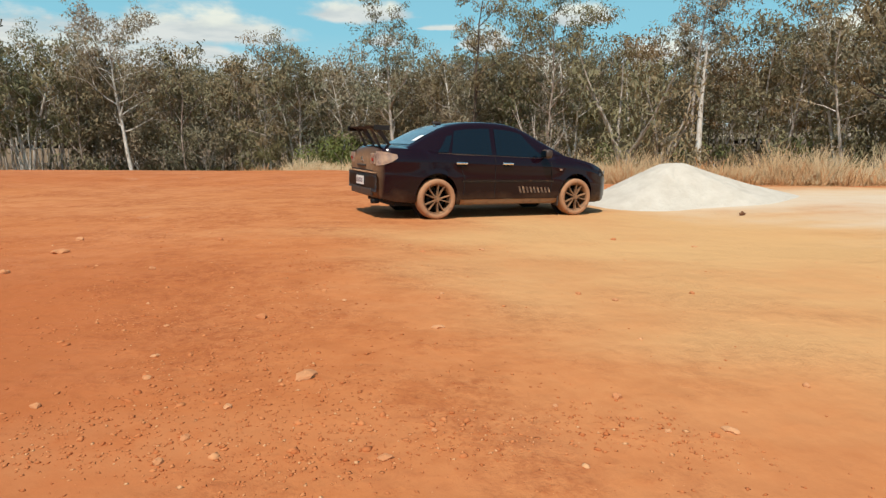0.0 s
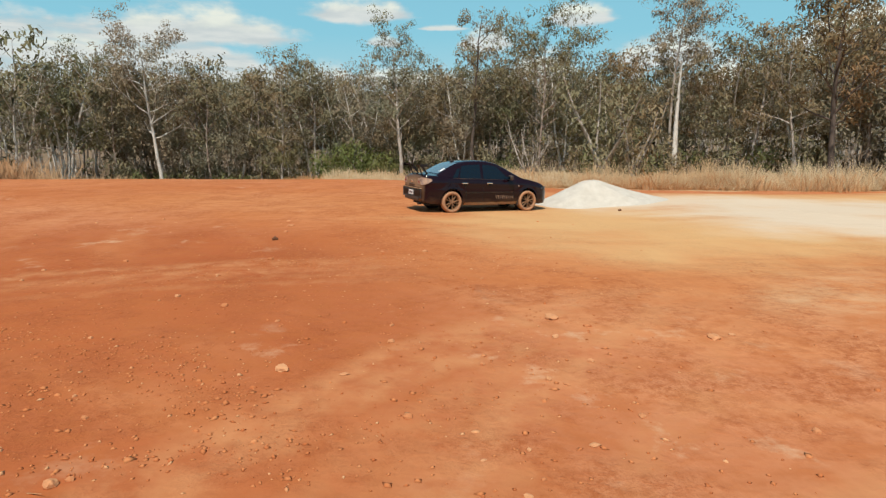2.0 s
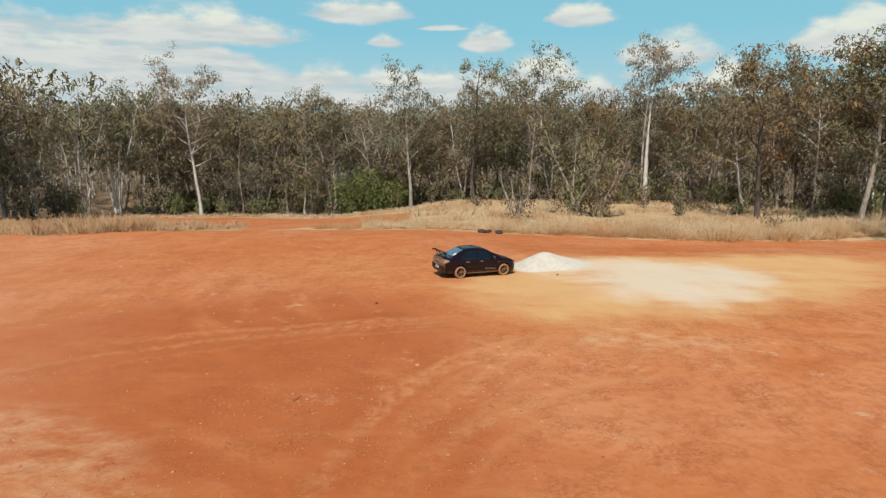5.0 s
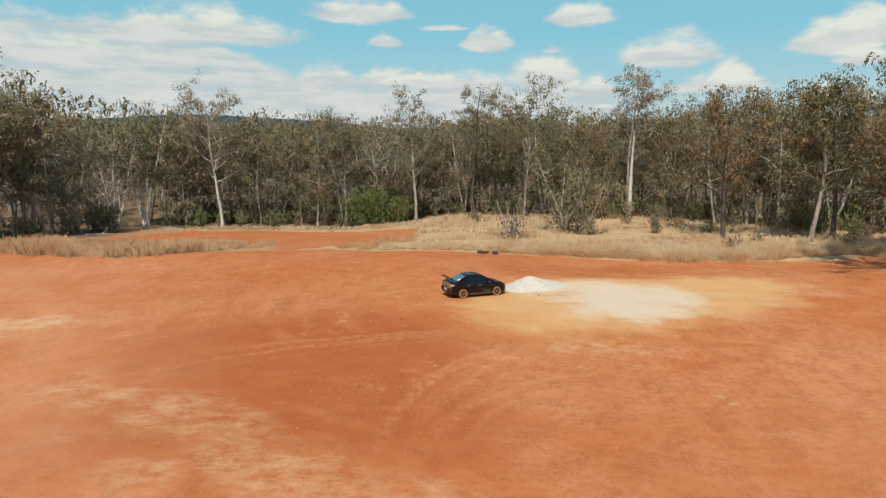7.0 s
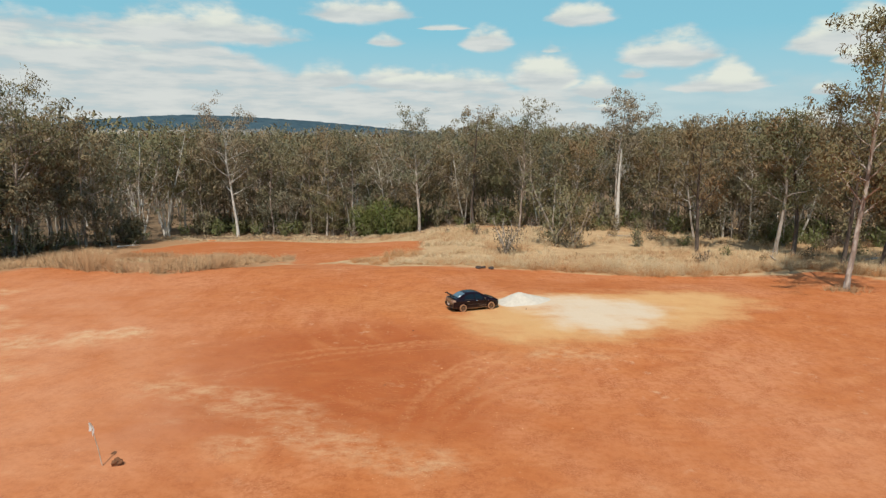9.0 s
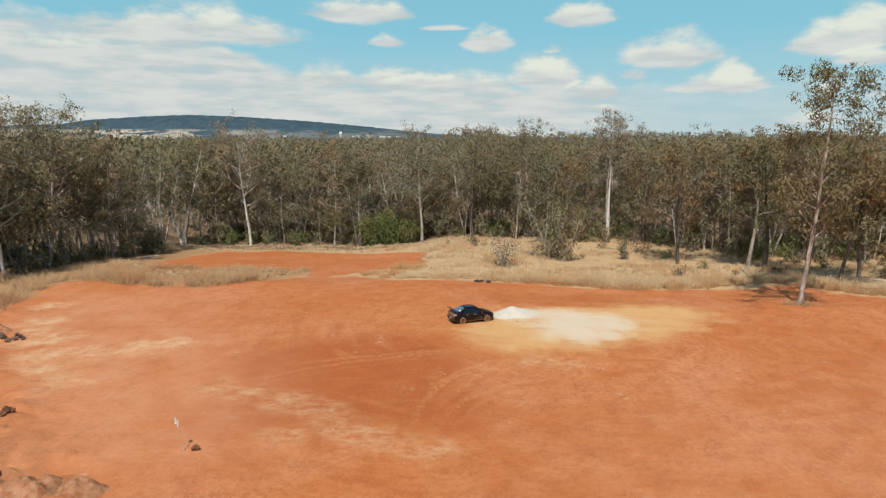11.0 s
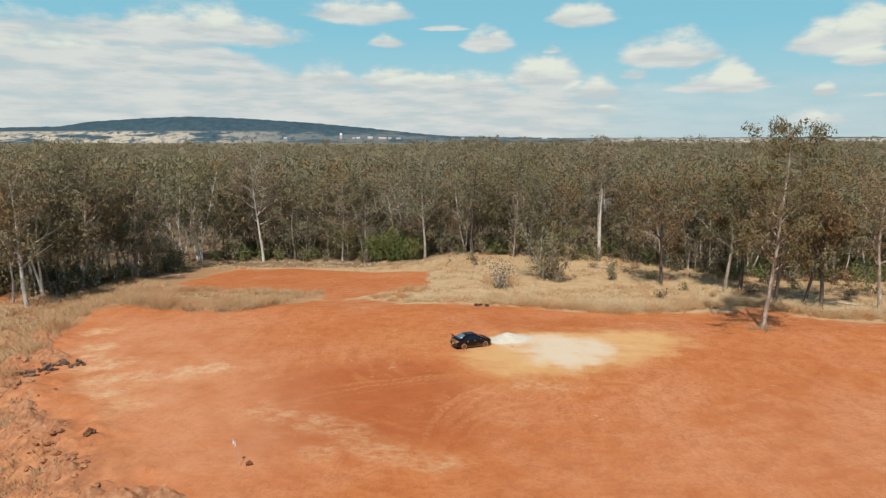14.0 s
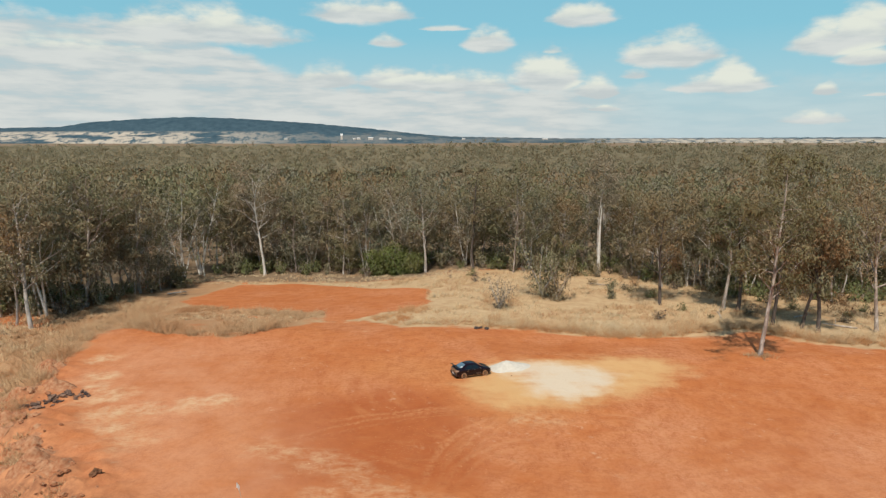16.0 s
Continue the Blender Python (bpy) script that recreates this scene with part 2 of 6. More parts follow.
def ground_material():
    m = Mat("red_dirt", rough=0.95, spec=0.12)
    big = m.noise(0.05, 4, 0.55)
    mid = m.noise(0.32, 6, 0.6)
    big2 = m.noise(0.11, 4, 0.6)
    streak = m.noise(0.35, 5, 0.6, stretch=(0.22, 1.5, 1, 8))
    streak2 = m.noise(0.5, 5, 0.62, stretch=(0.3, 1.6, 1, -24))
    grain = m.noise(9, 6, 0.7)
    lumps = m.noise(2.6, 7, 0.62)
    crumb = m.noise(42, 3, 0.6)
    red = m.mix(m.rng(big, 0.35, 0.65), (0.51, 0.174, 0.058), (0.44, 0.138, 0.044))
    red = m.mix(m.rng(mid, 0.42, 0.72, 0, 0.75), red, (0.55, 0.215, 0.088))
    red = m.mix(m.rng(streak, 0.5, 0.75, 0, 0.35), red, (0.58, 0.25, 0.112))
    dustb = m.noise(0.085, 5, 0.6)
    red = m.mix(m.rng(dustb, 0.46, 0.66, 0, 0.7), red, (0.57, 0.25, 0.125))
    red = m.mix(m.math("MULTIPLY", m.attr("damp"), m.rng(mid, 0.3, 0.6, 0.6, 1.0)), red, (0.365, 0.096, 0.030))
    red = m.mix(m.math("MULTIPLY", m.attr("warm"), m.rng(mid, 0.25, 0.6, 0.25, 0.6)), red, (0.55, 0.235, 0.088))
    red = m.mix(m.rng(streak2, 0.56, 0.8, 0, 0.4), red, (0.55, 0.25, 0.105))
    rel = m.t.nodes.new("ShaderNodeVectorMath")       # wheel marks that circle the pale patch
    rel.operation = "SUBTRACT"
    m.t.links.new(m.coords(), rel.inputs[0])
    rel.inputs[1].default_value = (11, 9, 0)
    rs_ = m.t.nodes.new("ShaderNodeSeparateXYZ")
    m.t.links.new(rel.outputs[0], rs_.inputs[0])
    rad = m.math("POWER", m.math("ADD", m.math("MULTIPLY", rs_.outputs[0], m.math("MULTIPLY", rs_.outputs[0], 0.55)), m.math("MULTIPLY", rs_.outputs[1], rs_.outputs[1])), 0.5)
    ang = m.math("ARCTAN2", rs_.outputs[1], rs_.outputs[0])
    pol = m.t.nodes.new("ShaderNodeCombineXYZ")
    m.t.links.new(rad, pol.inputs[0])
    m.t.links.new(m.math("MULTIPLY", ang, 2.2), pol.inputs[1])
    rut = m.noise(0.9, 2, 0.5, at=pol.outputs[0])
    worn = m.rng(big2, 0.42, 0.62)
    red = m.mix(m.math("MULTIPLY", worn, m.rng(rut, 0.52, 0.72, 0, 0.5)), red, (0.59, 0.25, 0.10))
    red = m.mix(m.math("MULTIPLY", worn, m.rng(rut, 0.48, 0.3, 0, 0.35)), red, (0.40, 0.10, 0.028))
    red = m.mix(m.rng(grain, 0.4, 0.75, 0, 0.3), red, (0.40, 0.10, 0.028))
    clods = m.rng(m.noise(0.7, 5, 0.65), 0.46, 0.60)
    red = m.mix(m.rng(lumps, 0.45, 0.62, 0, 0.55), red, (0.40, 0.12, 0.036))
    red = m.mix(m.math("MULTIPLY", clods, m.rng(grain, 0.45, 0.6, 0, 0.7)), red, (0.34, 0.095, 0.03))
    red = m.mix(m.math("MULTIPLY", clods, m.rng(crumb, 0.48, 0.66, 0, 0.5)), red, (0.30, 0.07, 0.022))
    # wheel tracks: middle of the curve, its radius, a point of the track and how far it runs from there
    marks = None
    flat = m.t.nodes.new("ShaderNodeVectorMath")
    flat.operation = "MULTIPLY"
    m.t.links.new(m.coords(), flat.inputs[0])
    flat.inputs[1].default_value = (1, 1, 0)

    def away(x, y):
        n = m.t.nodes.new("ShaderNodeVectorMath")
        n.operation = "DISTANCE"
        m.t.links.new(flat.outputs[0], n.inputs[0])
        n.inputs[1].default_value = (x, y, 0)
        return n.outputs["Value"]
    wob = m.math("ADD", m.math("MULTIPLY", m.math("SUBTRACT", mid, 0.5), 1.5), m.math("MULTIPLY", m.math("SUBTRACT", lumps, 0.5), 0.5))
    for cx_, cy_, r_, mx_, my_, run in TRACKS:
        dist = m.math("ADD", m.math("SUBTRACT", away(cx_, cy_), r_), wob)
        band = m.rng(m.math("ABSOLUTE", dist), 1.3, 0.5, soft=True)
        span = m.rng(away(mx_, my_), run, run * 0.45, soft=True)
        line = m.math("MULTIPLY", m.rng(m.math("SINE", m.math("MULTIPLY", dist, 5.2)), -0.4, 1.0), m.math("MULTIPLY", band, span))
        marks = line if marks is None else m.math("MAXIMUM", marks, line)
    marks = m.math("MULTIPLY", m.math("MULTIPLY", marks, m.rng(lumps, 0.36, 0.6)), m.rng(big2, 0.35, 0.6, 0.25, 1.0))
    red = m.mix(m.math("MULTIPLY", marks, 0.48), red, (0.60, 0.29, 0.13))
    scuff = m.math("MULTIPLY", m.rng(m.noise(1.1, 6, 0.7), 0.58, 0.70), m.rng(m.noise(0.13, 3, 0.5), 0.50, 0.64))
    red = m.mix(m.math("MULTIPLY", scuff, 0.6), red, (0.62, 0.40, 0.24))
    edge = m.math("ADD", m.math("MULTIPLY", m.math("SUBTRACT", mid, 0.5), 1.3), m.math("MULTIPLY", m.math("SUBTRACT", streak, 0.5), 0.7))

    def mask(name, a=0.3, b=0.7):
        return m.rng(m.math("ADD", m.attr(name), edge), a, b, soft=True)
    red = m.mix(m.math("MULTIPLY", m.attr("dusty"), m.rng(mid, 0.25, 0.65, 0.15, 0.6)), red, (0.56, 0.255, 0.135))
    col = m.mix(m.math("MULTIPLY", m.math("MULTIPLY", mask("pale", 0.25, 1.0), m.rng(m.noise(1.1, 8, 0.75, stretch=(0.75, 1.2, 1, 35)), 0.40, 0.66)), 0.6), red, (0.62, 0.40, 0.22))
    col = m.mix(m.math("MULTIPLY", m.math("MULTIPLY", mask("bleach", 0.3, 0.9), m.rng(m.noise(0.9, 7, 0.7), 0.40, 0.64)), 0.68), col, (0.62, 0.43, 0.25))
    col = m.mix(m.math("MULTIPLY", mask("tan", 0.15, 1.1), 0.9), col, (0.60, 0.355, 0.155))
    col = m.mix(m.math("MULTIPLY", mask("white", 0.2, 1.05), 0.92), col, (0.62, 0.50, 0.37))
    earth = m.mix(m.rng(m.noise(0.8, 7, 0.7), 0.4, 0.6), (0.28, 0.118, 0.06), (0.52, 0.23, 0.108))
    col = m.mix(m.math("MULTIPLY", m.attr("spoil"), 0.95), col, earth)
    straw = m.mix(m.rng(m.noise(0.5, 7, 0.68), 0.35, 0.65), (0.42, 0.275, 0.145), (0.55, 0.40, 0.23))
    straw = m.mix(m.math("MULTIPLY", m.attr("dry"), m.rng(mid, 0.3, 0.6, 0.65, 1.0)), straw, (0.36, 0.205, 0.105))
    col = m.mix(m.math("MULTIPLY", mask("grass", 0.25, 0.75), 0.92), col, straw)
    litter = m.mix(m.noise(0.6, 6), (0.27, 0.18, 0.105), (0.18, 0.125, 0.08))
    col = m.mix(mask("litter", 0.3, 0.7), col, litter)
    m.color(col)
    relief = m.math("ADD", m.math("MULTIPLY", grain, m.rng(clods, 0, 1, 0.006, 0.018)), m.math("MULTIPLY", m.math("MULTIPLY", crumb, clods), 0.009))
    relief = m.math("ADD", relief, m.math("ADD", m.math("MULTIPLY", m.noise(2.4, 3, 0.5), 0.035), m.math("MULTIPLY", rut, 0.04)))
    m.bump(relief, 0.9, 1.0)
    return m.m


DIRT = ground_material()
# ---- the ground: one sheet to the horizon ----
def inside(poly, x, y):
    """How far (metres, plus inside) the points lie within a closed outline."""
    x, y = np.asarray(x, float), np.asarray(y, float)
    best, odd = np.full(x.shape, 1e9), np.zeros(x.shape, bool)
    for (ax, ay), (bx, by) in zip(poly, poly[1:] + poly[:1]):
        ex, ey = bx - ax, by - ay
        t = np.clip(((x - ax) * ex + (y - ay) * ey) / (ex * ex + ey * ey + 1e-9), 0, 1)
        best = np.minimum(best, np.hypot(x - ax - t * ex, y - ay - t * ey))
        cross = (ay > y) != (by > y)
        odd ^= cross & (x < ax + (y - ay) / (by - ay + 1e-12) * ex)
    return np.where(odd, best, -best)


# outlines in the plan
LOT = [(-49.2, 20.9), (-47.1, 10.7), (-43.3, 2.1), (-36.4, -5.9), (-30, -11.8), (-22.5, -20.3), (-15, -36.4), (-10.7, -66.3), (80.2, -66.3), (80.2, 20.3), (58.9, 19.3),
       (49.2, 20.9), (41, 29), (34.8, 27.6), (28.9, 25.3), (20.3, 25.2), (12.8, 27.8), (6.2, 30), (-1.1, 29.6), (-9.1, 28.2), (-14.4, 36.4),
       (-21.4, 34.2), (-24.6, 28.9), (-31, 23.5), (-40.7, 25.1), (-47.6, 28.9)]
YARD = [(-50.3, 53.5), (-49.2, 62.1), (-46, 74.9), (-32.1, 76), (-17.1, 68.5), (-5.4, 62.1), (-4.8, 49.2), (-9.6, 43.3), (-14.4, 36.4), (-20.9, 34.2), (-21.4, 41.7), (-34.2, 44.9), (-46, 48.2)]
WHITE = [(2.7, 12.2), (3.3, 14.2), (8.6, 14.4), (14.5, 13.2), (17.5, 10.8), (14.5, 5.2), (10, 3.4), (6.8, 5.6), (5.6, 9.8)]
TAN = [(2.7, 15.2), (9.6, 15.6), (23.5, 16.6), (26.2, 12.8), (22.5, 8.5), (17.1, 4.4), (10.7, 2.0), (3.2, 1.2), (0.4, 4.2), (-1.2, 7.5), (0.5, 10.7)]
PALE_SPOTS = [(-43.5, 16, 2.5), (-40.5, 9, 2.6), (-34.5, 0, 3.6), (-30, -4.5, 3.4), (-27.5, 2, 2.6), (-36, 6, 2.5), (-15.5, -7.0, 2.6), (-13, -8.2, 3.0), (-10.4, -9.6, 2.6), (-9.3, -11.6, 2.6), (-7.0, -12.6, 3.0), (-4.6, -13.6, 2.6), (-2.8, -14.6, 2.4), (-11.5, -13.0, 2.2), (-41.5, 4.5, 2.2), (-38.5, 3, 2.4), (-32.0, -2, 2.4), (-36.5, 0.8, 1.8), (-24.5, 3, 2.0), (-18, -6, 2.2), (6.5, -0.6, 3.0), (-44.5, 6, 2)]
BLEACHED = [(-43.8, 15, 2.2), (-41.0, 10.0, 2.4), (-39.5, 6.5, 2.0), (-36.8, 4.6, 2.6), (-35.0, 1.0, 2.6), (-31.5, 1.8, 2.4), (-28.0, 3.2, 2.2), (-25.0, 4.0, 1.8), (-33.0, -2.5, 1.8)]
DUSTY = [(-47, 22), (-32, 22), (-22, 8), (-15, -3), (-12, -15), (-22, -20), (-34, -6), (-44, 8)]
DUSTY_NEAR = [(14, -8), (30, -2), (60, -6), (60, -60), (-6, -60), (-4, -26), (4, -16)]
DAMP = [(-18, -13), (-19, 2), (-8, 6.5), (-2.6, 5.2), (-1.3, 2), (0.6, -3), (0.5, -12)]
WARM = [(-12, 10), (-12, 15), (-2, 17), (3, 8), (12, 3), (9, -1.5), (3, -1.5), (-0.4, 2), (-1.2, 5.5), (-4, 8.5)]
RED_PATCH = [(-73, 34), (-66.5, 36), (-67, 44), (-72, 47), (-80, 45), (-81, 36)]
BANK = [(-49.2, 20.9), (-47.1, 10.7), (-43.3, 2.1), (-36.4, -5.9), (-30, -11.8), (-22.5, -20.3), (-15, -36.4), (-10.7, -66.3), (-428, -66.3), (-428, 20.9)]


CAR_AT, HEADING = Vector((-0.544, 10.102, -0.03)), 24.6
CAR_SLOPE = -0.026


def height(x, y):
    """The lie of the land."""
    x, y = np.asarray(x, float), np.asarray(y, float)
    fall = 0.055 + 0.045 * smooth_step(8.5, -23.5, x)
    d = np.clip(y - 21.4, 0, 69.5)
    z = -fall * d * smooth_step(0, 13, d)
    # to the right the lot dips before the grass
    dip = -0.85 * smooth_step(14.5, 25.5, y) - 0.042 * np.clip(y - 26, 0, 65)
    right = smooth_step(-6, 9, x)
    z = z * (1 - right) + dip * right
    out = inside(BANK, x, y)
    z = z - 1.8 * smooth_step(0.3, 6, out) * smooth_step(26, 11, y)
    z = z - 1.3 * smooth_step(-50, -60, x) * smooth_step(9, 26, y) * smooth_step(64, 32, y)
    # a slight dip towards the front of the car
    ahead = (x - CAR_AT.x) * math.cos(radians(HEADING)) + (y - CAR_AT.y) * math.sin(radians(HEADING))
    z = z + (CAR_AT.z + CAR_SLOPE * np.clip(ahead, -2, 5)) * smooth_step(7.5, 3.0, np.hypot(x - CAR_AT.x - 1.2, y - CAR_AT.y - 0.5))
    return z


def height_at(x, y):
    return float(height(np.array([x]), np.array([y]))[0])


def steps(stops):
    """Coordinates that go from stop to stop by the pace given with each."""
    res = []
    for (a, pace), (b, _) in zip(stops, stops[1:]):
        res += list(np.linspace(a, b, max(1, round((b - a) / pace)), endpoint=False))
    return np.array(res + [stops[-1][0]])


def rough(x, y, scale, seed):
    """Smooth random relief, by a sum of waves."""
    r = np.random.RandomState(seed)
    z = np.zeros_like(x)
    for k in range(14):
        a, f, p = r.uniform(0, math.pi), scale * r.uniform(0.6, 1.8), r.uniform(0, 6.28)
        z += np.sin((x * math.cos(a) + y * math.sin(a)) * f + p) / (f / scale)
    return z / 5


gx = steps([(-4900, 400), (-900, 90), (-180, 12), (-75, 1.0), (-45, 0.7), (-12, 0.35), (16, 0.7), (60, 1.2), (90, 12), (180, 90), (900, 400), (4900, 400)])
gy = steps([(-900, 120), (-180, 15), (-60, 1.2), (-26, 0.4), (30, 0.7), (62, 1.2), (100, 8), (180, 60), (900, 300), (4800, 300)])
GX, GY = np.meshgrid(gx, gy)
GZ = height(GX, GY)
on_lot = inside(LOT, GX, GY)
bank = inside(BANK, GX, GY)
near = (np.abs(GX) < 90) & (GY > -62) & (GY < 100)


def relief(x, y):
    """Unevenness of the dirt near the path, and the pushed-up, rutted spoil along the bank."""
    x, y = np.asarray(x, float), np.asarray(y, float)
    still = smooth_step(2.6, 4.5, np.hypot(x - CAR_AT.x - 1.2, y - CAR_AT.y - 0.5))
    out = inside(BANK, x, y)
    spoil = smooth_step(-4.5, -0.5, out) * smooth_step(8, 2, out) * smooth_step(20, 6, y)
    return still * (0.018 * rough(x, y, 1.6, 3) + 0.035 * rough(x, y, 0.45, 4)) + spoil * (0.5 * np.abs(rough(x, y, 2.6, 7)) + 0.3 * rough(x, y, 1.0, 8) + 0.12 * rough(x, y, 5.0, 9))


def surface_at(x, y):
    return height_at(x, y) + float(relief(np.array([x]), np.array([y]))[0])


GZ += np.where(near, relief(GX, GY), 0)
verts = np.stack([GX, GY, GZ], -1).reshape(-1, 3)
nx, ny = len(gx), len(gy)
faces = [(j * nx + i, j * nx + i + 1, (j + 1) * nx + i + 1, (j + 1) * nx + i) for j in range(ny - 1) for i in range(nx - 1)]
ground_mesh = mesh_of("ground", verts.tolist(), faces, DIRT, smooth=True)


def soft_mask(poly, width):
    return smooth_step(-width, width, inside(poly, GX, GY))


yard = inside(YARD, GX, GY)
wobble = 1.1 * rough(GX, GY, 0.45, 61)
dirt = np.maximum(smooth_step(-2.4, 1.4, on_lot + wobble), smooth_step(-1.8, 1.4, yard + wobble))
dirt = np.maximum(dirt, smooth_step(-1, 0.5, bank) * smooth_step(9, 4.5, bank + 1.5 * rough(GX, GY, 0.4, 51)) * smooth_step(9, 3, GY))
dirt = np.maximum(dirt, smooth_step(-1.5, 1.0, inside(RED_PATCH, GX, GY) + wobble))
forest = smooth_step(76, 84, GY + 0.14 * np.maximum(0, -GX - 20) * 0 - 0.10 * np.maximum(0, GX)) * (GY > 0)
forest = np.maximum(forest, smooth_step(-60, -72, GX) * (GY > 30))
masks = {"grass": (1 - dirt) * (1 - forest), "litter": forest * (1 - dirt),
         "white": soft_mask(WHITE, 3.0), "tan": soft_mask(TAN, 3.4), "pale": np.max([np.exp(-(np.hypot(GX - a, (GY - b) * 1.3) / r) ** 2) for a, b, r in PALE_SPOTS], 0), "damp": soft_mask(DAMP, 2.4), "warm": soft_mask(WARM, 3.0),
         "bleach": np.max([np.exp(-(np.hypot(GX - a, (GY - b) * 1.2) / r) ** 2) for a, b, r in BLEACHED], 0),
         "dusty": np.maximum(soft_mask(DUSTY, 6.0), 0.45 * soft_mask(DUSTY_NEAR, 8.0))}
in_strip = smooth_step(-1.5, 1.5, inside([(-48, 29), (-40.5, 25.2), (-31, 23.7), (-25, 29), (-21.5, 34.5), (-21.5, 41.5), (-34, 44.7), (-46, 48), (-51, 40)], GX, GY))
masks["grass"] *= 1 - 0.35 * in_strip * smooth_step(0.35, -0.4, rough(GX, GY, 0.9, 36))
masks["spoil"] = smooth_step(-2.5, 2.5, bank + wobble) * smooth_step(24, 12, GY)
masks["dry"] = np.maximum(smooth_step(-18, -26, GX) * smooth_step(48, 40, GY), smooth_step(-44, -52, GX))
masks["litter"] = np.maximum(masks["litter"], (1 - dirt) * 0.35 * smooth_step(-49, -54, GX) * smooth_step(2, 12, GY))
for name, values in masks.items():
    layer_attr = ground_mesh.attributes.new(name, "FLOAT", "POINT")
    layer_attr.data.foreach_set("value", values.astype(np.float32).ravel())
ground = tagged(new("ground", ground_mesh), "bare red dirt lot with pale tracks and dry grass beyond", "ground", kind="structure")
# ---- trees ----
def tube(verts, faces, pts, radii, sides):
    """A tapering tube along pts."""
    base = len(verts)
    for i, (p, r) in enumerate(zip(pts, radii)):
        d = (pts[min(i + 1, len(pts) - 1)] - pts[max(i - 1, 0)]).normalized()
        a = d.orthogonal().normalized()
        b = d.cross(a)
        for k in range(sides):
            w = 2 * math.pi * k / sides
            verts.append(p + (a * math.cos(w) + b * math.sin(w)) * r)
    for i in range(len(pts) - 1):
        for k in range(sides):
            n = (k + 1) % sides
            faces.append((base + i * sides + k, base + i * sides + n, base + (i + 1) * sides + n, base + (i + 1) * sides + k))


def limb(rnd, start, way, length, bend, n):
    pts, d, p = [start.copy()], way.normalized(), start.copy()
    for _ in range(n):
        d = (d + Vector((rnd.gauss(0, bend), rnd.gauss(0, bend), rnd.gauss(0.04, bend)))).normalized()
        p = p + d * (length / n)
        pts.append(p.copy())
    return pts


def leaf_cards(rs, centres, sizes, per, leaf, heart=None, hang=0.7, flat=0.8):
    """Hanging leaf sprays on the outside of many clumps: corners, and a soft normal for each."""
    centres, sizes = np.asarray(centres, float), np.asarray(sizes, float)
    count = np.maximum(4, (per * sizes ** 1.7).astype(int))
    mid, s = np.repeat(centres, count, 0), np.repeat(sizes, count)
    n = len(mid)
    q = rs.normal(0, 1, (n, 3))
    q /= np.linalg.norm(q, axis=1)[:, None]
    mid = mid + q * (rs.uniform(0.12, 1, n) ** 0.45 * s)[:, None] * np.array([1, 1, flat])
    face = q + np.array([0, 0, 0.2]) + rs.normal(0, 0.45, (n, 3))
    a = np.cross(np.cross(face, rs.normal(0, 1, (n, 3)) + np.array([0, 0, hang * 2.2])), face)
    a /= np.linalg.norm(a, axis=1)[:, None] + 1e-9
    b = np.cross(a, face)
    b /= np.linalg.norm(b, axis=1)[:, None] + 1e-9
    ln = leaf * rs.uniform(0.6, 1.4, n)[:, None]
    wd = ln * rs.uniform(0.28, 0.55, n)[:, None]
    quads = np.stack([mid - a * ln * 0.5 - b * wd * 0.22, mid - a * ln * 0.5 + b * wd * 0.22, mid + a * ln * 0.5 + b * wd * 0.5, mid + a * ln * 0.5 - b * wd * 0.5], 1)
    soft = 0.75 * q + np.array([0, -0.08, 0.28]) + rs.normal(0, 0.08, (n, 3))
    if heart is not None:
        away = mid - np.asarray(heart)
        soft = soft + 0.45 * away / (np.linalg.norm(away, axis=1)[:, None] + 1e-9)
    return quads, soft / (np.linalg.norm(soft, axis=1)[:, None] + 1e-9)


RAW = {}


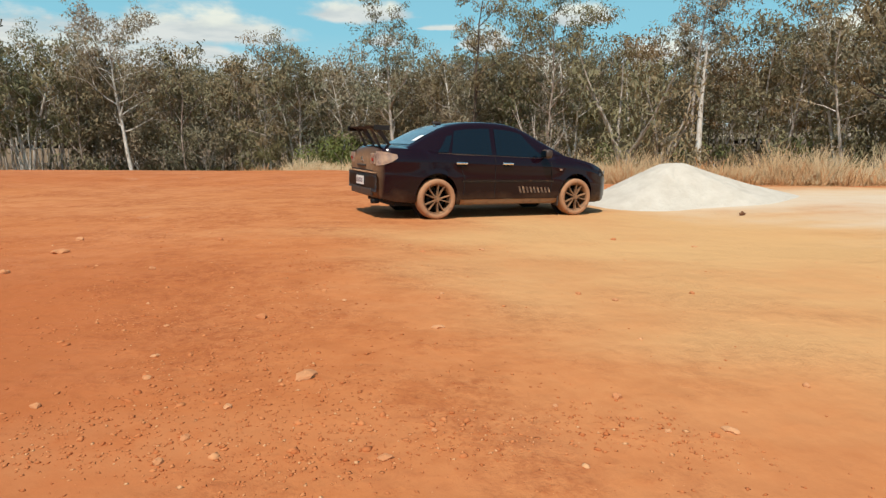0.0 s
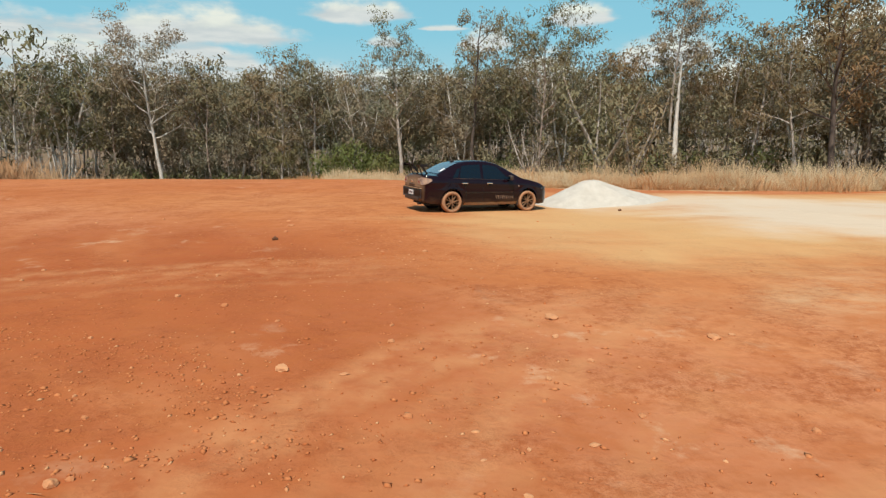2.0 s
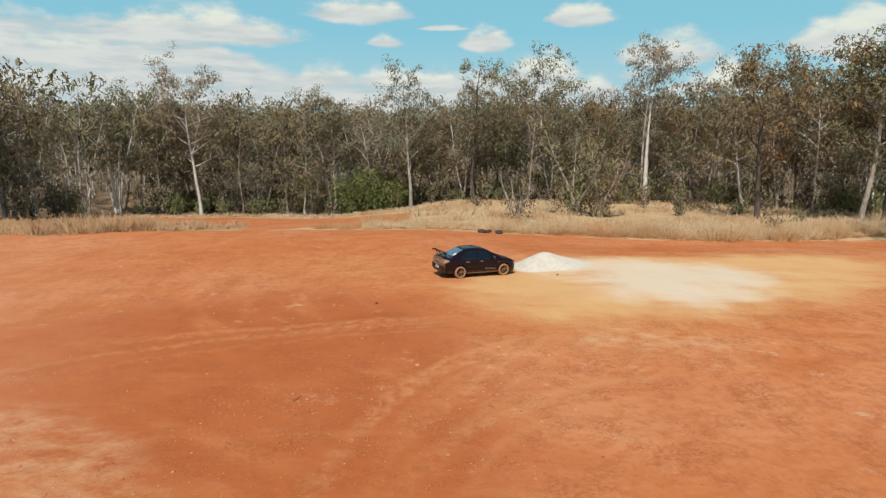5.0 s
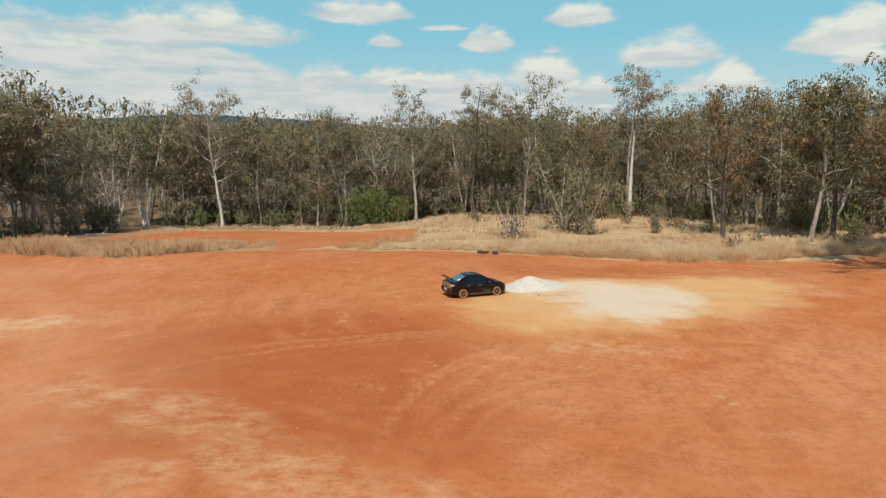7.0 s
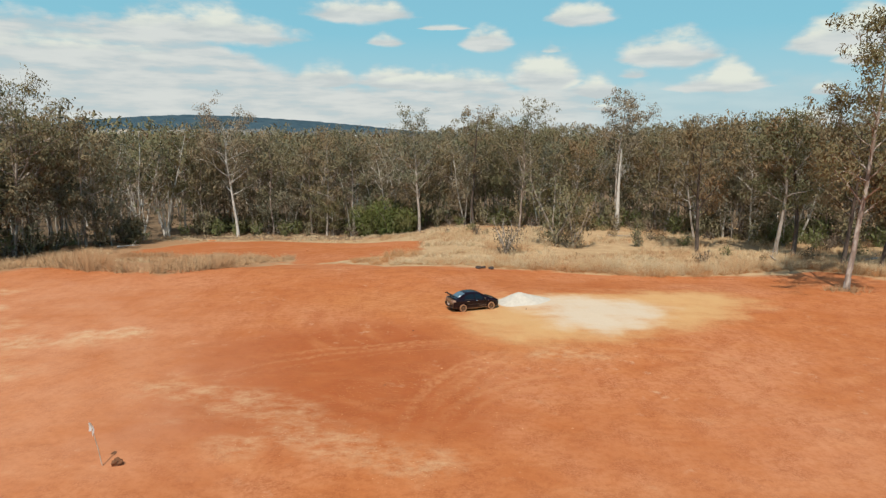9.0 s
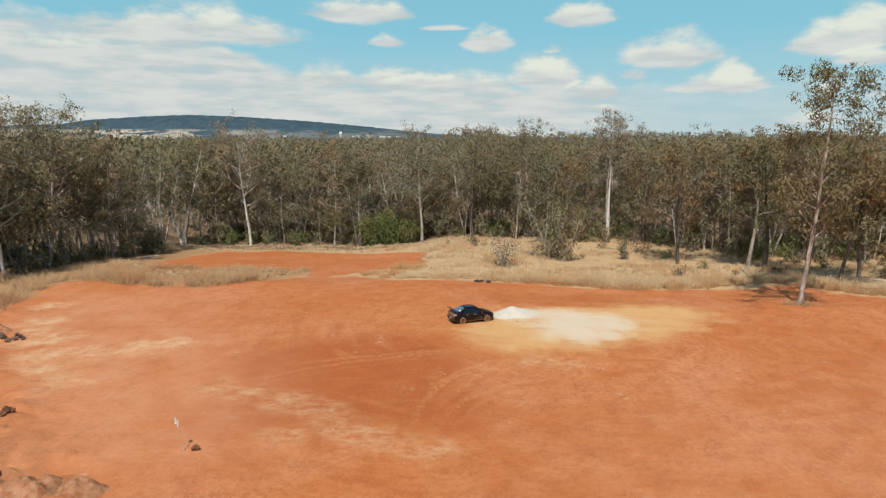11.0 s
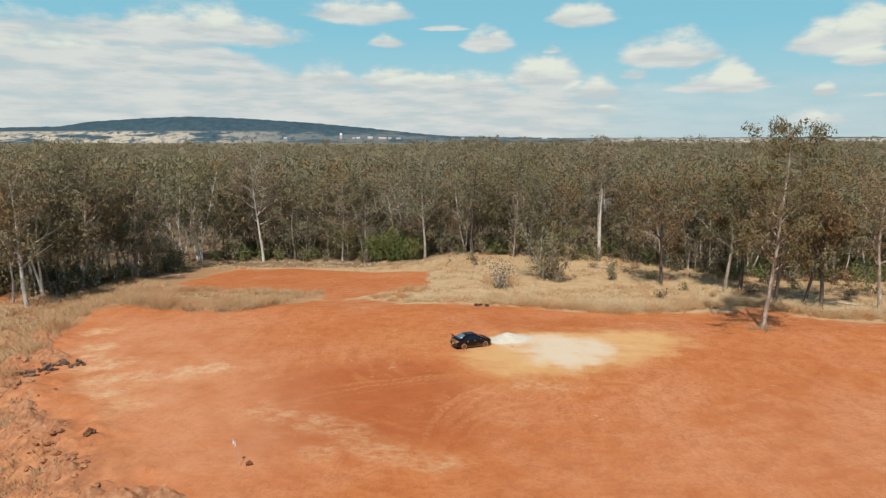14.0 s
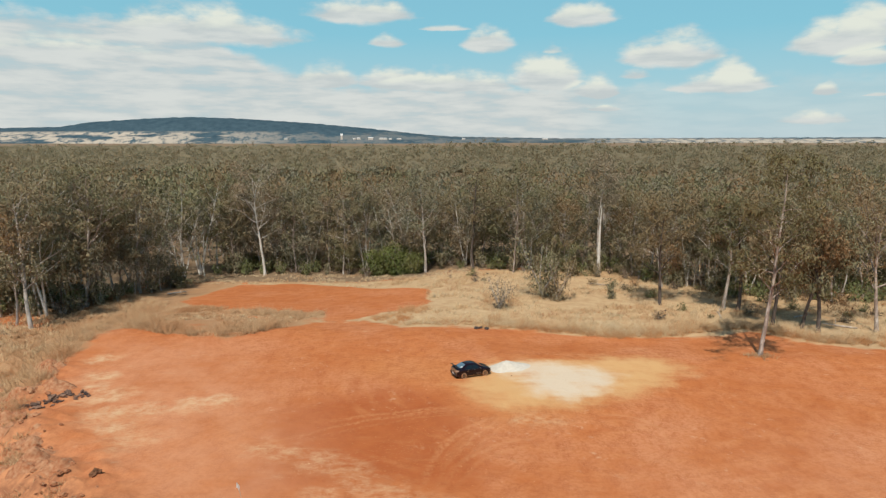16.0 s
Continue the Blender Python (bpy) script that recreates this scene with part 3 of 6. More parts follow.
def tree_meshes(seed, tall=20.0, girth=0.32, spread=0.24, per=28, leaf=0.30, lean=0.07, limbs=13, low=0.35, sparse=1.0,
                bark=None, leaves=None, forked=0, sides=7, wiggle=0.065, clump=1.25, rise=(0.3, 1.05), thick=1.0, plain=False, way=None, subs=3):
    """Trunk with limbs, and crown of hanging leaf clumps, of one gum tree. plain: fewer sides and twigs, for trees far back."""
    rnd, rs = random.Random(seed), np.random.RandomState(seed)
    verts, faces, tips = [], [], []
    stems = [Vector(way) if way else Vector((rnd.gauss(0, lean), rnd.gauss(0, lean), 1))]
    if forked:
        stems = [Vector((0.26, 0.05, 1)), Vector((-0.22, 0.04, 1)), Vector((-0.02, -0.1, 1))][:forked]
    for s_i, go in enumerate(stems):
        h = tall * (1 if s_i == 0 else rnd.uniform(0.7, 0.95))
        pts = limb(rnd, Vector((0, 0, -0.3)), go, h * 0.88, wiggle, 12)
        drift = pts[-1] - (pts[0] + go.normalized() * h * 0.88)
        pts = [p - drift * (0.8 * i / 12) for i, p in enumerate(pts)]
        radii = [girth * (1.25 if i == 0 else 1) * (1 - 0.9 * i / 12) ** 0.85 for i in range(13)]
        tube(verts, faces, pts, radii, sides)
        tips += [(pts[-1], 0.8), (pts[-2], 0.95)]
        for k in range(limbs):
            at = low + (0.95 - low) * (k + rnd.random() * 0.8) / limbs
            i = min(11, int(at * 12))
            p = pts[i].lerp(pts[i + 1], at * 12 - i)
            turn = k * 2.4 + rnd.uniform(-0.5, 0.5)
            out = Vector((math.cos(turn), math.sin(turn), rnd.uniform(*rise)))
            ln = tall * 1.4 * spread * rnd.uniform(0.6, 1.15) * (1.12 - 0.6 * at) * (0.75 + 0.5 * min(1, (at - low) * 5))
            r0 = min(radii[i] * rnd.uniform(0.45, 0.7) * thick, 0.04 * ln)
            br = limb(rnd, p, out, ln, 0.13, 6)
            if plain:
                tube(verts, faces, br[::3], [r0, r0 * 0.55, r0 * 0.15], 3)
            elif sides > 5:
                tube(verts, faces, br, [r0 * (1 - 0.85 * j / 6) for j in range(7)], 5)
            else:
                tube(verts, faces, br[::2], [r0, r0 * 0.7, r0 * 0.42, r0 * 0.15], 3)
            tips.append((br[-1], 0.9))
            if not plain:
                tips += [(br[3], 0.75), (br[4], 0.85)]
            if rnd.random() < 0.75:
                tips.append((br[-2], 0.8))
            for _ in range(1 if plain else rnd.randint(2, 4)):
                j = rnd.randint(2, 5)
                w2 = (br[j + 1] - br[j]).normalized() + Vector((rnd.gauss(0, 0.7), rnd.gauss(0, 0.7), rnd.uniform(-0.2, 0.6)))
                tw = limb(rnd, br[j], w2, ln * rnd.uniform(0.3, 0.55), 0.16, 4)
                if sides > 5:
                    tube(verts, faces, tw, [r0 * 0.5 * (1 - 0.8 * q / 4) for q in range(5)], 4)
                elif not plain:
                    tube(verts, faces, tw[::2], [r0 * 0.5, r0 * 0.3, r0 * 0.1], 3)
                tips.append((tw[-1], rnd.uniform(0.6, 1.0)))
    centres, sizes = [], []
    for p, s in tips:
        if rnd.random() > sparse:
            continue
        s *= clump
        for _ in range(subs):
            centres.append((p.x + rnd.gauss(0, s * 0.6), p.y + rnd.gauss(0, s * 0.6), p.z + rnd.gauss(0, s * 0.5)))
            sizes.append(s * rnd.uniform(0.6, 1.15))
    trunk = mesh_of("trunk", [tuple(v) for v in verts], faces, bark or BARK_GREY, smooth=True)
    crown = None
    if centres:
        quads, soft = leaf_cards(rs, centres, sizes, per, leaf, heart=(0, 0, tall * 0.3))
        crown = quads_mesh("crown", quads, leaves or LEAF, soft)
        RAW[crown.name] = soft
    return trunk, crown


STANDING = []


def tree_thing(meshes, x, y, turn=0.0, size=1.0, label="", name="gum_tree", group=""):
    if not group:
        STANDING.append((x, y))
    ob = new(name)
    ob.matrix_basis = pose(x, y, height_at(x, y), 0, 0, turn) @ Matrix.Diagonal((size, size, size, 1))
    for nm, me in zip(("trunk", "crown"), meshes):
        if me is not None:
            new(nm, me).parent = ob
    return tagged(ob, label, "tree", group)


def bush_meshes(seed, tall=3.0, wide=1.6, per=60, leaf=0.22, leaves=None, stems=5, bark=None):
    rnd, rs = random.Random(seed), np.random.RandomState(seed)
    verts, faces, centres, sizes = [], [], [], []
    for k in range(stems):
        a = k * 2.4
        br = limb(rnd, Vector((0, 0, -0.1)), Vector((math.cos(a) * wide / tall, math.sin(a) * wide / tall, 1)), tall * rnd.uniform(0.6, 0.95), 0.14, 5)
        tube(verts, faces, br, [0.05 * tall / 3 * (1 - 0.8 * j / 5) for j in range(6)], 4)
        for j in (1, 2, 3, 4, 5):
            centres.append((br[j].x + rnd.gauss(0, 0.25), br[j].y + rnd.gauss(0, 0.25), br[j].z))
            sizes.append(wide * rnd.uniform(0.35, 0.6))
    quads, soft = leaf_cards(rs, centres, sizes, per, leaf, heart=(0, 0, -0.2 * tall))
    crown = quads_mesh("crown", quads, leaves or LEAF, soft)
    RAW[crown.name] = soft
    return mesh_of("trunk", [tuple(v) for v in verts], faces, bark or BARK_GREY, smooth=True), crown


# trees that stand out one by one at the edge of the clearing
PALE_TREE = "tall gum tree with pale trunk and thin olive crown"
DARK_OLIVE, DARK_RUSTY = "dark-trunked tree with an olive crown", "dark-trunked tree with a rusty crown"
tree_thing(tree_meshes(11, 27.5, 0.34, spread=0.25, limbs=15, low=0.36, bark=BARK_WHITE, leaves=LEAF_GREY, clump=1.3), -46.5, 92, 20, 1, PALE_TREE)
tree_thing(tree_meshes(12, 26.0, 0.30, spread=0.22, limbs=9, low=0.36, bark=BARK_WHITE, forked=3), -62.6, 92.6, 0, 1, "pale forked gum tree at the edge of the red yard")
tree_thing(tree_meshes(13, 24.0, 0.25, spread=0.2, low=0.4, bark=BARK_GREY), -21.4, 94.2, 50, 1, PALE_TREE)
tree_thing(tree_meshes(14, 24.5, 0.33, spread=0.23, limbs=15, low=0.3, bark=BARK_GREY, leaves=LEAF_GREY), -6.8, 85.6, 90, 1, "grey-barked gum tree with a dull grey-green crown")
tree_thing(tree_meshes(15, 26.0, 0.27, spread=0.16, low=0.3, bark=BARK_DARK, clump=1.0, sparse=0.75), 4.3, 82.4, 0, 1, "slim dark gum tree with a narrow ragged crown")
tree_thing(tree_meshes(116, 22.5, 0.19, spread=0.27, limbs=17, low=0.32, bark=BARK_MOTTLED, way=(0.03, 0, 1)), 12.8, 77.0, 0, 1, "pale-limbed gum tree with a broad olive crown")
tree_thing(tree_meshes(16, 17.5, 0.46, spread=0.08, limbs=5, low=0.72, bark=BARK_WHITE, wiggle=0.025, way=(0.02, 0.0, 1), sparse=0.0), 30.9, 74.5, 40, 1, "dead gum with a thick bleached trunk and broken top")
tree_thing(tree_meshes(118, 27.5, 0.26, spread=0.2, limbs=13, low=0.55, bark=BARK_GREY, leaves=LEAF_GREY, wiggle=0.03, way=(0.01, 0.0, 1), sparse=0.85), 31.8, 78.5, 0, 1, "tall gum with a broad thin crown over its neighbours")
tree_thing(tree_meshes(117, 18.0, 0.24, spread=0.2, limbs=10, low=0.55, bark=BARK_WHITE, wiggle=0.03, way=(0.02, 0.0, 1), sparse=0.7), 44.0, 79.0, 0, 1, PALE_TREE)
tree_thing(tree_meshes(17, 18.8, 0.30, spread=0.3, limbs=15, low=0.28, bark=BARK_DARK, leaves=LEAF_RUST, way=(0.01, 0, 1), clump=1.2), 34.3, 46, 10, 1, "dark-trunked tree with a broad rusty green crown")
tree_thing(tree_meshes(18, 27.4, 0.27, spread=0.2, limbs=22, low=0.3, per=36, leaf=0.28, clump=1.05, bark=BARK_MOTTLED, leaves=LEAF_RUST, wiggle=0.04, way=(0.05, 0.0, 1), thick=0.7, sparse=0.9), 36.3, 16.7, 0, 1, "tall pale gum tree standing alone on the red dirt")
tree_thing(tree_meshes(19, 20.5, 0.30, spread=0.22, low=0.35, bark=BARK_GREY, leaf=0.33), 43.4, 42.2, 0, 1, PALE_TREE)
tree_thing(tree_meshes(20, 19.5, 0.32, spread=0.25, low=0.35, bark=BARK_DARK, leaves=LEAF_RUST, leaf=0.33), 45.4, 41.7, 120, 1, DARK_RUSTY)
tree_thing(tree_meshes(21, 20.5, 0.28, spread=0.24, low=0.32, bark=BARK_DARK, leaf=0.32, per=26), 46.2, 32.5, 200, 1, DARK_OLIVE)
tree_thing(tree_meshes(22, 16.5, 0.26, spread=0.28, low=0.3, bark=BARK_DARK, leaves=LEAF_RUST, leaf=0.32, per=26), 49.5, 30.6, 0, 1, DARK_RUSTY)
tree_thing(tree_meshes(23, 18.0, 0.30, spread=0.28, low=0.3, bark=BARK_DARK, leaf=0.32, per=26), 50.6, 28.5, 90, 1, DARK_OLIVE)
tree_thing(tree_meshes(24, 20.0, 0.28, spread=0.32, limbs=10, low=0.3, bark=BARK_MOTTLED, sparse=0.6, leaf=0.32, per=26), 59.1, 28.8, 180, 1, "pale gum tree with long bare limbs")
tree_thing(tree_meshes(25, 23.5, 0.33, sparse=0.85, spread=0.27, limbs=17, low=0.28, bark=BARK_GREY, leaf=0.33, per=26), -65.8, 35.3, 0, 1, "grey gum tree leaning over the dry grass")
tree_thing(tree_meshes(26, 25.5, 0.30, spread=0.28, limbs=16, low=0.32, bark=BARK_WHITE, sparse=0.8), -71.7, 52.4, 80, 1, PALE_TREE)
tree_thing(tree_meshes(27, 26.5, 0.34, spread=0.31, limbs=18, low=0.3, bark=BARK_MOTTLED, sparse=0.85), -66.3, 50.3, 140, 1, "dark gum tree over the dry grass")
tree_thing(tree_meshes(28, 18.0, 0.24, spread=0.3, low=0.25, bark=BARK_GREY), -65.3, 67.4, 30, 1, "grey gum tree with a low crown")
tree_thing(bush_meshes(31, 12.5, 3.6, 24, 0.36, stems=7), 15.2, 51.3, 0, 1, "bushy young tree in the pale grass", "young_tree")
tree_thing(bush_meshes(32, 10.0, 3.0, 24, 0.36), 17.5, 48.9, 60, 1, "bushy young tree in the pale grass", "young_tree")
tree_thing(bush_meshes(34, 4.2, 1.4, 40, 0.3), 27.5, 50.5, 0, 1, "small dark young tree in the pale grass", "young_tree")
tree_thing(bush_meshes(33, 6.0, 2.6, 14, 0.22, leaves=TWIG, stems=12, bark=BARK_GREY), 6.8, 43, 0, 1, "leafless grey shrub in the dry grass", "bare_shrub")

SHRUBS = [bush_meshes(35 + k, 1.3, 0.9, 46, 0.16, leaves=lf, stems=6) for k, lf in enumerate((TWIG, BRUSH, LEAF_RUST))]
sh = random.Random(41)
for k in range(46):
    x, y = (sh.uniform(30, 72), sh.uniform(32, 62)) if k < 32 else (sh.uniform(-2, 30), sh.uniform(58, 76))
    tree_thing(SHRUBS[k % 3], x, y, sh.uniform(0, 360), sh.uniform(0.6, 1.5), ("low twiggy grey shrub in the dry grass", "low olive shrub in the dry grass", "low rusty shrub in the dry grass")[k % 3], "low_shrub", "shrubs in the dry grass")
for x, y, turn, ln in ((57.5, 30.5, 150, 4.2), (52.0, 37.0, 20, 3.2), (40.5, 36.5, 75, 3.6), (30.5, 62.0, 160, 4.5), (-57.0, 62.0, 30, 3.5)):
    v, f = [], []
    pts = [Vector((math.cos(radians(turn)) * q * ln, math.sin(radians(turn)) * q * ln, 0)) for q in (0, 0.3, 0.65, 1)]
    pts = [Vector((p.x, p.y + 0.12 * math.sin(3 * i), height_at(x + p.x, y + p.y) + 0.12 + 0.06 * i)) for i, p in enumerate(pts)]
    tube(v, f, pts, [0.15, 0.14, 0.11, 0.05], 8)
    side = [pts[2], pts[2] + Vector((0.3, 0.5, 0.5)), pts[2] + Vector((0.5, 0.9, 0.8))]
    tube(v, f, side, [0.06, 0.045, 0.02], 6)
    log = new("fallen_log", mesh_of("fallen_log", [tuple(q) for q in v], f, BARK_GREY, smooth=True))
    log.location = (x, y, 0)
    tagged(log, "grey fallen branch lying in the dry grass", "log", "fallen timber")

# brushy growth at the foot of the wood, greener in one place
for k, (x, y, tall, kind, text) in enumerate([(-13.5, 88, 9.5, LEAF_GREEN, "bright green bush at the foot of the wood"), (-18.5, 91, 8.0, LEAF_GREEN, "bright green bush at the foot of the wood"),
                                              (-9.5, 87, 7.0, LEAF_GREEN, "green bush at the foot of the wood"), (-62.0, 75, 7.0, LEAF, "dense dark bush beside the red yard"),
                                              (-58.5, 71, 5.0, LEAF, "dense dark bush beside the red yard"), (25.0, 73, 4.0, LEAF_RUST, "rusty bush in the pale grass")]):
    tree_thing(bush_meshes(80 + k, tall, tall * 0.5, 24, 0.4, leaves=kind, stems=8), x, y, 30 * k, 1, text, "bush")

# the wood behind: a few kinds of tree, set out at random
KINDS = [tree_meshes(40 + k, tall, girth, spread=sp, limbs=nl, low=lo, per=20, leaf=0.35, bark=bk, leaves=lf, sides=5, sparse=few, subs=2, forked=(0, 2, 0, 0, 2, 0, 0)[k])
         for k, (tall, girth, sp, nl, lo, few, bk, lf) in enumerate([
             (20, 0.21, 0.24, 14, 0.34, 0.8, BARK_GREY, LEAF), (20, 0.22, 0.2, 8, 0.4, 0.72, BARK_WHITE, LEAF_GREY), (20, 0.22, 0.25, 15, 0.3, 0.85, BARK_MOTTLED, LEAF),
             (20, 0.21, 0.26, 14, 0.32, 0.75, BARK_GREY, LEAF_RUST), (20, 0.21, 0.22, 8, 0.36, 0.6, BARK_WHITE, LEAF_GREY), (20, 0.2, 0.19, 13, 0.3, 0.85, BARK_MOTTLED, LEAF),
             (20, 0.2, 0.22, 13, 0.28, 0.9, BARK_GREY, LEAF_RUST)])]
THIN = [tree_meshes(60 + k, 20, 0.2, spread=sp, limbs=8, low=0.34, per=5.4, leaf=0.68, clump=1.5, bark=bk, leaves=lf, sides=3, plain=True, subs=2)
        for k, (sp, bk, lf) in enumerate([(0.23, BARK_GREY, LEAF), (0.25, BARK_GREY, LEAF_GREY), (0.22, BARK_WHITE, LEAF), (0.26, BARK_GREY, LEAF_RUST)])]
BUSHES = [bush_meshes(70, 3.8, 2.1, 11, 0.5, leaves=BRUSH), bush_meshes(71, 3.4, 2.2, 5, 0.42, leaves=TWIG), bush_meshes(72, 5.2, 2.3, 12, 0.5, leaves=LEAF)]
KIND_LABEL = ["grey-barked gum tree with an olive crown", "white-trunked gum tree with an olive crown", "mottled gum tree with a dense olive crown",
              "gum tree with a rusty brown-green crown", "white-trunked gum tree with an olive crown", "low dark-stemmed tree with a dull green crown",
              "young grey-stemmed tree with a rusty crown"]
rnd = random.Random(5)


def wood_edge(x):
    """Where the wood begins, as y, for each x."""
    if x < -60:
        return 43 + max(0, (x + 66)) * 4
    if x < -43:
        return 94
    if x < 0:
        return 95 - (x + 43) * 0.15
    if x < 36:
        return 86 - x * 0.38
    return max(50, 73 - (x - 36) * 1.5)


def scatter(n, x0, x1, y0, y1, gap, ok):
    """Random places with a least distance."""
    cells, res = {}, []
    for _ in range(n):
        x, y = rnd.uniform(x0, x1), rnd.uniform(y0, y1)
        if not ok(x, y):
            continue
        c = (int(x // gap), int(y // gap))
        if any(math.hypot(x - a, y - b) < gap for i in (-1, 0, 1) for j in (-1, 0, 1) for a, b in cells.get((c[0] + i, c[1] + j), ())):
            continue
        cells.setdefault(c, []).append((x, y))
        res.append((x, y))
    return res


def in_sight(x, y, margin=14):
    return abs(x + 2) < 0.76 * (y + 55) + margin


def joined(name, sources, places):
    """Many copies of a few four-sided meshes, as one mesh; places: (which, x, y, z, turn, size)."""
    co_all, idx_all, soft_all, base = [], [], [], 0
    raw = []
    for me in sources:
        co = np.empty(3 * len(me.vertices), np.float32)
        me.vertices.foreach_get("co", co)
        ix = np.empty(len(me.loops), np.int32)
        me.loops.foreach_get("vertex_index", ix)
        raw.append((co.reshape(-1, 3), ix, RAW.get(me.name)))
    for k, x, y, z, turn, size in places:
        co, ix, soft = raw[k]
        c, s = math.cos(turn), math.sin(turn)
        spin = np.array([[c, s, 0], [-s, c, 0], [0, 0, 1]])
        co_all.append((co @ spin) * size + np.array([x, y, z]))
        idx_all.append(ix + base)
        base += len(co)
        if soft is not None:
            soft_all.append(soft @ spin)
    idx = np.concatenate(idx_all)
    if soft_all:
        return quads_mesh(name, np.concatenate(co_all).reshape(-1, 4, 3), sources[0].materials[0], np.concatenate(soft_all))
    me = bpy.data.meshes.new(name)
    me.vertices.add(base)
    me.vertices.foreach_set("co", np.concatenate(co_all).astype(np.float32).ravel())
    me.loops.add(len(idx))
    me.loops.foreach_set("vertex_index", idx)
    me.polygons.add(len(idx) // 4)
    me.polygons.foreach_set("loop_start", np.arange(0, len(idx), 4, dtype=np.int32))
    me.update(calc_edges=True)
    me.materials.append(sources[0].materials[0])
    return me


def grown(x):
    """A likely height of a tree of the wood: taller to the left of the clearing."""
    return rnd.triangular(15, 22, 18.5) + 3.5 * float(smooth_step(-2, -30, x))


ALONE = [(x, y) for x, y in STANDING if y > 70]


def apart(x, y):
    """The edge trees leave room before the trees that stand out."""
    return all(y > b + 2.5 or abs(x + 1 - (a + 1) * (y + 25) / (b + 25)) > 2.6 for a, b in ALONE)


edge_trees = scatter(6000, -115, 115, 40, 120, 4.6, lambda x, y: 0 < y - wood_edge(x) < 19 and in_sight(x, y, 8) and apart(x, y))
for x, y in edge_trees[:270]:
    k = rnd.choice((0, 0, 1, 2, 3, 4, 5, 5, 6))
    tree_thing(KINDS[k], x, y, rnd.uniform(0, 360), grown(x) / 20, KIND_LABEL[k], group="trees of the wood's edge")
MIDDLE = [tree_meshes(90 + k, tall, 0.13, spread=0.3, limbs=10, low=0.12, per=18, leaf=0.37, bark=bk, leaves=lf, sides=5, subs=2)
          for k, (tall, bk, lf) in enumerate([(12, BARK_GREY, LEAF_GREY), (11, BARK_DARK, LEAF), (10, BARK_WHITE, BRUSH)])]
MIDDLE_LABEL = ["half-grown grey-stemmed gum tree with a full crown", "half-grown dark-stemmed gum tree with a full crown", "half-grown gum tree with a light green crown"]
for x, y in scatter(4000, -105, 105, 42, 106, 4.2, lambda x, y: 0.5 < y - wood_edge(x) < 11 and in_sight(x, y, 6) and apart(x, y)):
    k = rnd.choice((0, 0, 1, 1, 2))
    tree_thing(MIDDLE[k], x, y, rnd.uniform(0, 360), rnd.uniform(0.7, 1.1), MIDDLE_LABEL[k], group="half-grown trees of the wood's edge")
for k, (x, y, tall) in enumerate([(-70, 44, 23), (-75, 52, 24), (-70.5, 57, 22), (-80, 60, 24), (-66, 66, 17), (-74, 66, 22), (-70, 38, 19), (-68, 63, 25), (-64.5, 60, 21)]):
    tree_thing(KINDS[(0, 2, 4, 0, 3, 2, 3, 0, 2)[k]], x, y, 50 * k, tall / 20, KIND_LABEL[(0, 2, 4, 0, 3, 2, 3, 0, 2)[k]], group="trees of the wood's edge")
for k, (x, y, tall) in enumerate([(40, 61, 18), (47, 60, 19), (54, 57, 18), (37.5, 68, 20), (59, 52, 18), (64, 47, 18), (50, 66, 20)]):
    tree_thing(KINDS[(0, 2, 4, 0, 3, 2, 0)[k]], x, y, 70 * k, tall / 20, KIND_LABEL[(0, 2, 4, 0, 3, 2, 0)[k]], group="trees of the wood's edge")
deep = [(rnd.randrange(4), x, y, height_at(x, y), rnd.uniform(0, 6.28), grown(x) / 20)
        for x, y in scatter(9000, -200, 200, 62, 190, 5.4, lambda x, y: y - wood_edge(x) > 18 and in_sight(x, y, 6))]
woods = tagged(new("open_wood"), "deep open gum wood behind the clearing", "woods", kind="stuff")
for k, stem in enumerate(("grey_trunks", "grey_trunks", "white_trunks", "grey_trunks")):
    mine = [(0, *p[1:]) for p in deep if p[0] == k]
    for nm, me in zip((stem, "crowns"), THIN[k]):
        new(nm, joined(nm, [me], mine)).parent = woods
bush_places = [(rnd.choice((0, 0, 1, 2, 2)), x, y, height_at(x, y), rnd.uniform(0, 6.28), rnd.uniform(0.6, 1.2))
               for x, y in scatter(4400, -105, 105, 42, 112, 2.3, lambda x, y: -2.5 < y - wood_edge(x) < 13 and in_sight(x, y))]
# unseen trees added behind the path, to darken what the car reflects
back_rnd = random.Random(8)
back = [(0, x, y, height_at(x, y), back_rnd.uniform(0, 6.28), back_rnd.uniform(0.8, 1.1)) for x, y in ((back_rnd.uniform(-150, 150), back_rnd.uniform(-112, -82)) for _ in range(75))]
for nm, me in zip(("grey_trunks", "crowns"), THIN[0]):
    new(nm, joined(nm, [me], back)).parent = woods
brush = tagged(new("undergrowth"), "dull olive and rusty undergrowth at the wood's foot", "undergrowth", kind="stuff")
for k in range(3):
    mine = [(0, *p[1:]) for p in bush_places if p[0] == k]
    for nm, me in zip(("stems", "leaves"), BUSHES[k]):
        new(nm, joined(nm, [me], mine)).parent = brush

